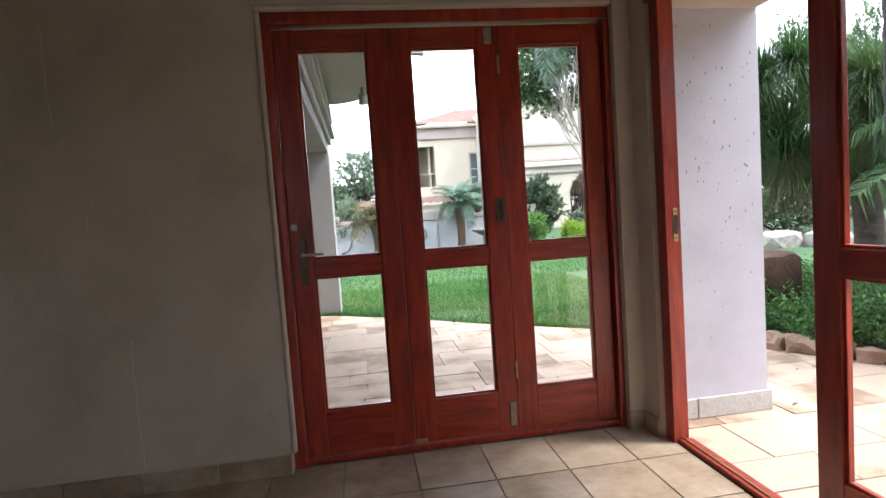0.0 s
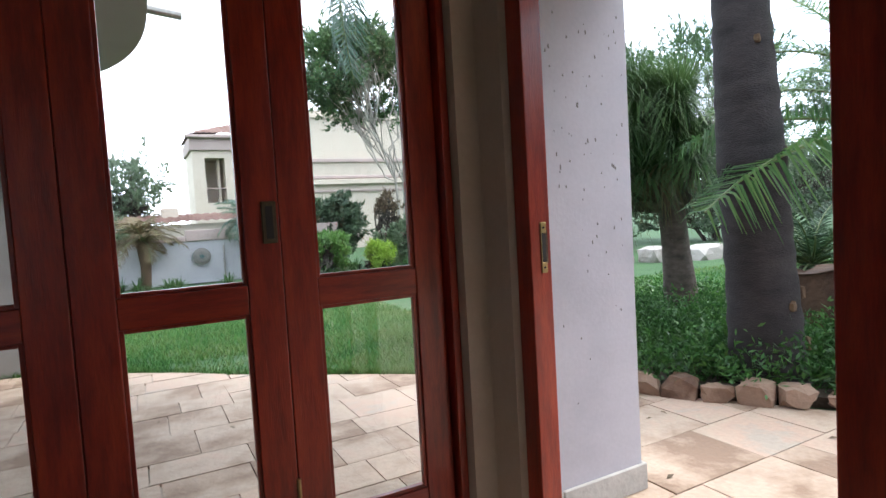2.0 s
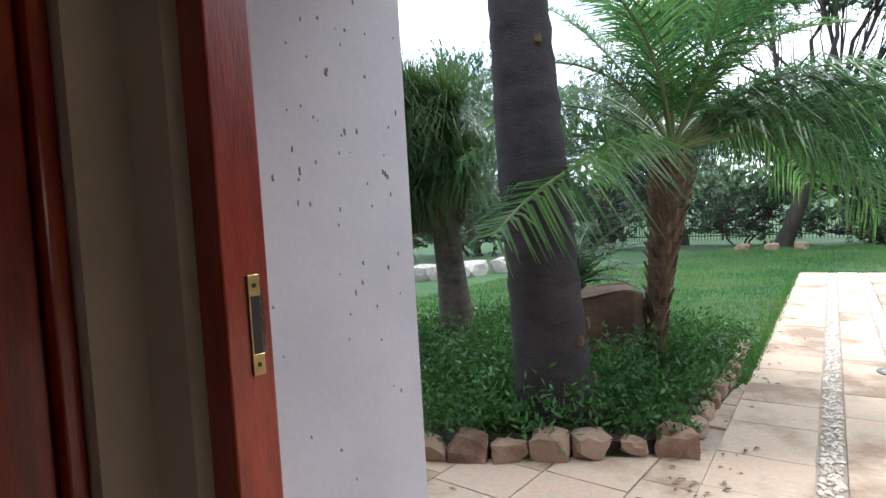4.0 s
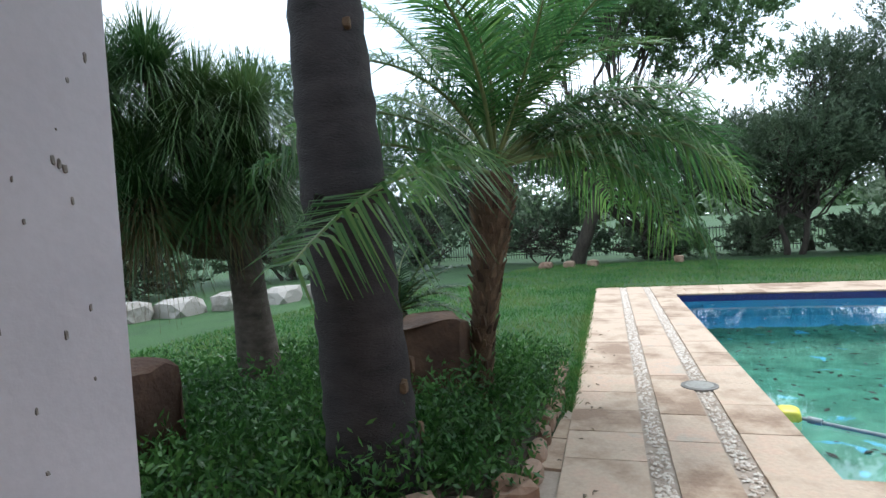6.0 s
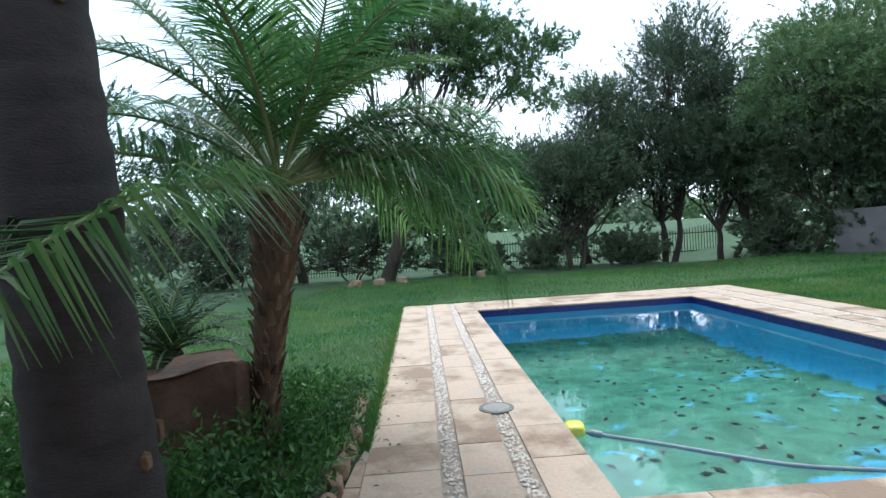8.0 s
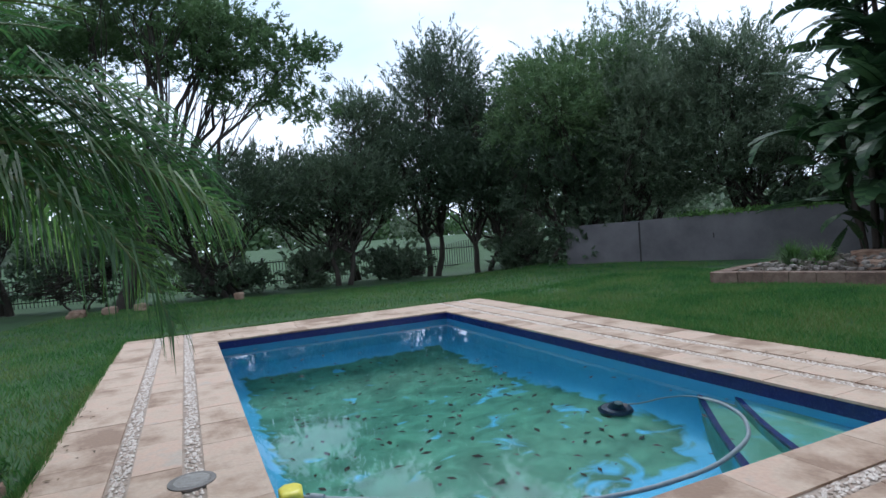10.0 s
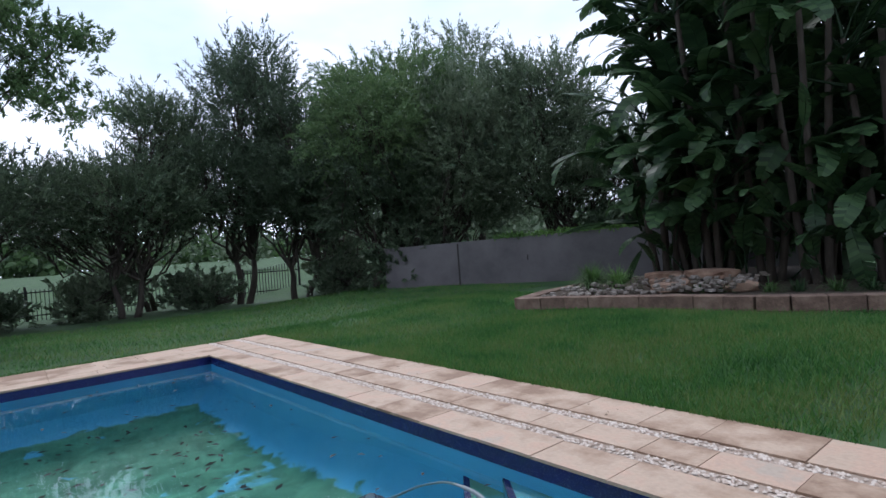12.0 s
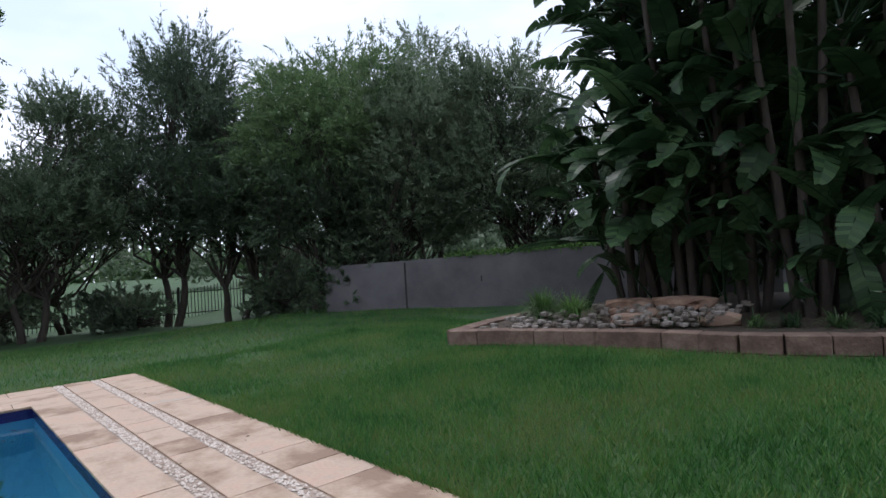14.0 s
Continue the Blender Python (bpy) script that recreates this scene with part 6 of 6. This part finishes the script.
part("skirt", cyl_bm((6.95, -1.92, -1.17), (6.95, -1.92, -1.12), 0.17, 0.14, 18), M_CLEANER, cl)
part("body", cyl_bm((6.95, -1.92, -1.12), (6.92, -1.92, -0.98), 0.08, 0.05, 14), M_CLEANER, cl)
part("neck", cyl_bm((6.92, -1.92, -0.98), (6.88, -1.9, -0.93), 0.035, 0.035, 10), M_HOSE, cl)
drain = thing("deck_drain", (5.96, 1.69, 0.0), "round grey inspection lid let into the pool path", "drain lid")
part("lid", cyl_bm((5.96, 1.69, -0.01), (5.96, 1.69, 0.006), 0.13, 0.13, 24), M_STONE_GREY, drain)
part("ring", cyl_bm((5.96, 1.69, 0.0062), (5.96, 1.69, 0.009), 0.10, 0.098, 24), M_STEEL, drain)


def scatter(name, pts, size, mat, label, category, seed, flat=True):
    rng = np.random.default_rng(seed)
    n = len(pts)
    a = rng.uniform(0, 6.28, n)
    d = np.stack([np.cos(a), np.sin(a), rng.normal(0, 0.12, n)], -1)
    s = np.stack([-np.sin(a), np.cos(a), rng.normal(0, 0.12, n)], -1)
    L = (size * rng.uniform(0.5, 1.4, n))[:, None]
    p = np.asarray(pts)
    v = np.stack([p - d * L * 0.5, p + s * L * 0.22 + [0, 0, 0.006], p + d * L * 0.5, p - s * L * 0.22 + [0, 0, 0.006]], 1).reshape(-1, 3)
    return tagged(big_mesh(name, v, np.arange(4 * n).reshape(-1, 4), mat), label, category, kind="stuff")


rngs = np.random.default_rng(101)
scatter("floating_leaves", [pw(-rngs.uniform(0.3, 6.5), rngs.uniform(0.2, 3.5), -0.126) for _ in range(150)], 0.06, M_BLACK, "dark leaves floating on the pool", "leaves", 102)
scatter("sunken_leaves", [pw(u, rngs.uniform(0.5, 3.2), pool_floor_z(u) + 0.012) for u in rngs.uniform(-5.5, -0.5, 170)], 0.09, M_BLACK, "dark leaves lying on the pool floor", "leaves", 103)
scatter("fallen_leaves", [(rngs.uniform(0.0, 5.0), rngs.uniform(1.5, 6.5), 0.006) for _ in range(26)] + [(rngs.normal(3.75, 0.3), rngs.normal(2.42, 0.10), 0.006) for _ in range(40)] + [pw(rngs.uniform(-6, 0), rngs.uniform(-1.1, -0.2), 0.006) for _ in range(14)] + [pw(rngs.uniform(-6.8, -3), rngs.normal(4.86, 0.07), 0.006) for _ in range(30)], 0.04, M_LEAF_DRY, "dry leaves and twigs fallen on the paving", "leaves", 104)


# ---- grass ----
def build_grass():
    rng = np.random.default_rng(111)
    areas = [(4.5, 13.5, -8.6, -3.0, 95000, 0.055), (13, 21, -10, 6, 62000, 0.06), (2.0, 9.0, -13, -3.6, 12000, 0.055), (5.5, 13, 2.6, 8, 42000, 0.05), (-0.6, 3.4, 4.4, 9.5, 52000, 0.05), (-0.6, 7, 9.5, 14.6, 22000, 0.06), (5, 10, -7.4, -3.4, 30000, 0.06)]
    P, H = [], []
    for x0, x1, y0, y1, n, h in areas:
        p = np.stack([rng.uniform(x0, x1, n), rng.uniform(y0, y1, n)], -1)
        P.append(p)
        H.append(np.full(n, h))
    # longer fringe along paving edges
    for a, b, n in ((pw(-6.8, D2 - 0.015), pw(D1, D2 - 0.015), 7000), (pw(-6.2, D3 + 0.02), pw(D1, D3 + 0.02), 6000), (pw(D1 + 0.02, D2), pw(D1 + 0.02, D3), 4000)):
        q = rng.random(n)[:, None]
        P.append(np.array(a[:2]) * (1 - q) + np.array(b[:2]) * q + rng.normal(0, 0.022, (n, 2)))
        H.append(np.full(n, 0.05))
    for i in range(len(ARC) - 4):
        q = rng.random(900)[:, None]
        P.append(np.array(ARC[i]) * (1 - q) + np.array(ARC[i + 1]) * q + rng.normal(0, 0.03, (900, 2)) + [0.03, 0.03])
        H.append(np.full(900, 0.06))
    P, H = np.concatenate(P), np.concatenate(H)
    u, w = uv_of(P[:, 0], P[:, 1])
    keep = ~((u > D0 + 0.02) & (u < D1 - 0.02) & (w > D2 + 0.02) & (w < D3 - 0.02))
    keep &= np.array([not in_poly(x, y, PATIO) and not in_poly(x, y, BEDP) for x, y in P])
    bedpoly = BED + [(3.6, -14), (10.9, -13), (10.9, -9.0), (10.6, -7.6)]
    keep &= np.array([not in_poly(x, y - 0.1, bedpoly) for x, y in P])
    # thin worn patches
    worn = np.array([noise.noise(Vector((x * 0.55, y * 0.55, 3))) for x, y in P])
    keep &= (worn > -0.45) | (rng.random(len(P)) < 0.35)
    P, H = P[keep], H[keep]
    n = len(P)
    z = ground_z(P[:, 0], P[:, 1])
    a = rng.uniform(0, 6.28, n)
    H = H * rng.uniform(0.5, 1.5, n)
    wd = rng.uniform(0.0035, 0.007, n)
    lean = rng.uniform(0.2, 1.0, n) * H
    b0 = np.stack([P[:, 0] + np.cos(a) * wd, P[:, 1] + np.sin(a) * wd, z - 0.005], -1)
    b1 = np.stack([P[:, 0] - np.cos(a) * wd, P[:, 1] - np.sin(a) * wd, z - 0.005], -1)
    la = rng.uniform(0, 6.28, n)
    tip = np.stack([P[:, 0] + np.cos(la) * lean, P[:, 1] + np.sin(la) * lean, z + H], -1)
    v = np.stack([b0, b1, tip], 1).reshape(-1, 3)
    tagged(big_mesh("lawn_grass", v, np.arange(3 * n).reshape(-1, 3), M_BLADE), "short green lawn grass blades", "grass", kind="stuff")


build_grass()


# ---- paving pieces ----
def clip_poly(poly, p, q, keep):
    """The part of poly on the side of line pq where keep lies."""
    d = Vector((q[0] - p[0], q[1] - p[1]))
    side = lambda c: d.x * (c[1] - p[1]) - d.y * (c[0] - p[0])
    s = 1 if side(keep) > 0 else -1
    out = []
    for i in range(len(poly)):
        a, b = poly[i - 1], poly[i]
        sa, sb = side(a) * s, side(b) * s
        if (sa > 0) != (sb > 0):
            t = sa / (sa - sb)
            out.append((a[0] + (b[0] - a[0]) * t, a[1] + (b[1] - a[1]) * t))
        if sb > 0:
            out.append(b)
    return out


def slab_mesh():
    bm = box_bm(-0.5, 0.5, -0.5, 0.5, -1.0, 0.0)
    top = [e for e in bm.edges if all(v.co.z > -0.01 for v in e.verts)]
    bmesh.ops.bevel(bm, geom=top, offset=0.016, segments=1, affect="EDGES")
    me = bpy.data.meshes.new("slab")
    bm.to_mesh(me)
    bm.free()
    me.materials.append(M_SLAB)
    return me


SLAB = slab_mesh()


def lay(parent, x0, x1, y0, y1, rng, m=None, z=0.0):
    ob = new("slab", SLAB)
    loc = Matrix.Translation(((x0 + x1) / 2, (y0 + y1) / 2, z + rng.uniform(-0.002, 0.002))) @ Matrix.Rotation(rng.uniform(-0.005, 0.005), 4, "Z") @ Matrix.Diagonal((x1 - x0 - 0.006, y1 - y0 - 0.006, 0.02, 1))
    ob.parent = parent
    ob.matrix_basis = loc
    return ob


def build_paving():
    rng = np.random.default_rng(120)
    L, W = POOL_L, POOL_W

    def run_u(u0, u1, v0, v1, lo, hi):
        u = u0
        while u < u1 - 0.02:
            s = rng.uniform(lo, hi)
            e = u1 if u1 - u - s < lo * 0.6 else u + s
            lay(deck, u, e, v0, v1, rng)
            u = e

    def run_v(u0, u1, v0, v1, lo, hi):
        v = v0
        while v < v1 - 0.02:
            s = rng.uniform(lo, hi)
            e = v1 if v1 - v - s < lo * 0.6 else v + s
            lay(deck, u0, u1, v, e, rng)
            v = e

    strips = []
    run_u(-L, 0, W - 0.02, W + 0.31, 0.42, 0.60)
    run_u(D0, D1, W + 0.43, W + 0.71, 0.35, 0.6)
    run_u(D0, D1, W + 0.83, D3, 0.35, 0.6)
    run_u(-L, 0, -0.31, 0.02, 0.42, 0.60)
    run_u(D0, D1, -0.71, -0.43, 0.35, 0.6)
    run_u(D0, D1, D2, -0.83, 0.35, 0.6)
    run_v(-0.02, 0.31, -0.31, W + 0.31, 0.42, 0.60)
    run_v(0.31, 0.73, -0.31, W + 0.31, 0.4, 0.65)
    run_v(0.73, D1, -0.31, W + 0.31, 0.4, 0.65)
    run_v(-L - 0.31, -L + 0.02, -0.31, W + 0.31, 0.42, 0.60)
    run_v(-L - 0.71, -L - 0.43, -0.31, W + 0.31, 0.35, 0.6)
    run_v(D0, -L - 0.83, -0.31, W + 0.31, 0.35, 0.6)
    strips = [(D0, D1, W + 0.315, W + 0.425), (D0, D1, W + 0.715, W + 0.825), (D0, D1, -0.425, -0.315), (D0, D1, -0.825, -0.715), (-L - 0.425, -L - 0.315, -0.3, W + 0.3), (-L - 0.825, -L - 0.715, -0.3, W + 0.3)]
    # pebbles set in the strips
    c = []
    for u0, u1, v0, v1 in strips:
        n = int((u1 - u0) * (v1 - v0) / 0.00052)
        c.append(np.stack([rng.uniform(u0 + 0.01, u1 - 0.01, n), rng.uniform(v0 + 0.01, v1 - 0.01, n), np.full(n, -0.008)], -1))
    c = np.concatenate(c)
    n = len(c)
    a = rng.uniform(0, 6.28, n)
    r1, r2, hh = rng.uniform(0.009, 0.019, n), rng.uniform(0.007, 0.013, n), rng.uniform(0.006, 0.013, n)
    ex = np.stack([np.cos(a), np.sin(a), 0 * a], -1)
    ey = np.stack([-np.sin(a), np.cos(a), 0 * a], -1)
    ring = [c + ex * (r1 * math.cos(q))[:, None] + ey * (r2 * math.sin(q))[:, None] for q in np.arange(6) * math.pi / 3]
    top = c + np.array([[0, 0, 1.0]]) * hh[:, None]
    v = np.stack(ring + [top], 1).reshape(-1, 3)
    k = np.arange(n)[:, None] * 7
    f = np.concatenate([k + [[i, (i + 1) % 6, 6]] for i in range(6)])
    peb = big_mesh("pebble_strips", v, f, M_PEBBLE, True)
    peb.parent = deck
    tagged(peb, "pale pebbles set in strips between the slabs", kind="stuff")
    # patio slabs in broken courses
    y = -4.4
    near = []
    while y < 7.6:
        h = rng.choice([0.28, 0.34, 0.42])
        x = -1.3 - rng.uniform(0, 0.4)
        while x < 5.6:
            w = rng.choice([0.34, 0.42, 0.5, 0.62])
            near.append((x, x + w, y, y + h))
            x += w
        y += h
    east = (pw(D0, D2)[:2], pw(D0, D3)[:2])
    north = (pw(D0, D3)[:2], pw(0, D3)[:2])
    corner = [(*s, 1) for s in near if s[2] < 2.35 and s[3] > 2.3 and s[1] > 2.9]
    for x0, x1, y0, y1, extra in [(*s, 0) for s in near] + corner:
        poly = [(x0 + 0.005, y0 + 0.005), (x1 - 0.005, y0 + 0.005), (x1 - 0.005, y1 - 0.005), (x0 + 0.005, y1 - 0.005)]
        if extra == 1:
            poly = clip_poly(clip_poly(poly, *north, (3.0, 4.0)), *east, (6, 0))
        elif y0 < 2.35:
            poly = clip_poly(poly, *east, (2.5, 0))
        elif x1 > 3.0 and y0 < 2.7:
            poly = clip_poly(poly, *north, (3.0, 4.0))
        if y0 < 3.16 and poly:
            poly = clip_poly(poly, (1.482, 0), (1.482, 3), (3, 0)) if y1 < 3.3 else poly
        if y0 < -3.6 and poly:
            poly = clip_poly(poly, (1.5, -4.2), pw(D0, D2)[:2], (2, 0))
        if y0 > 2.0 and poly:
            cx, cy = (x0 + x1) / 2, (y0 + y1) / 2
            for i in range(len(ARC) - 1):
                p, q = ARC[i], ARC[i + 1]
                mx, my = (p[0] + q[0]) / 2, (p[1] + q[1]) / 2
                if poly and math.hypot(mx - cx, my - cy) < 0.75:
                    poly = clip_poly(poly, p, q, (mx - 1.0, my - 1.0))
        if len(poly) < 3:
            continue
        mx, my = sum(p[0] for p in poly) / len(poly), sum(p[1] for p in poly) / len(poly)
        u, w = uv_of(mx, my)
        if not in_poly(mx, my, PATIO) or (u > D0 + 0.01 and D2 < w < D3 - 0.01):
            continue
        if len(poly) == 4 and abs((x1 - x0 - 0.01) * (y1 - y0 - 0.01) - abs(sum(poly[i - 1][0] * poly[i][1] - poly[i][0] * poly[i - 1][1] for i in range(4)) / 2)) < 1e-6:
            lay(patio, x0, x1, y0, y1, rng)
        else:
            area = sum(poly[i - 1][0] * poly[i][1] - poly[i][0] * poly[i - 1][1] for i in range(len(poly))) / 2
            if abs(area) < 0.004:
                continue
            try:
                ob = part("slab", poly_bm(poly if area > 0 else poly[::-1], -0.02, rng.uniform(-0.002, 0.002)), M_SLAB)
            except ValueError:
                continue
            ob.parent = patio


build_paving()
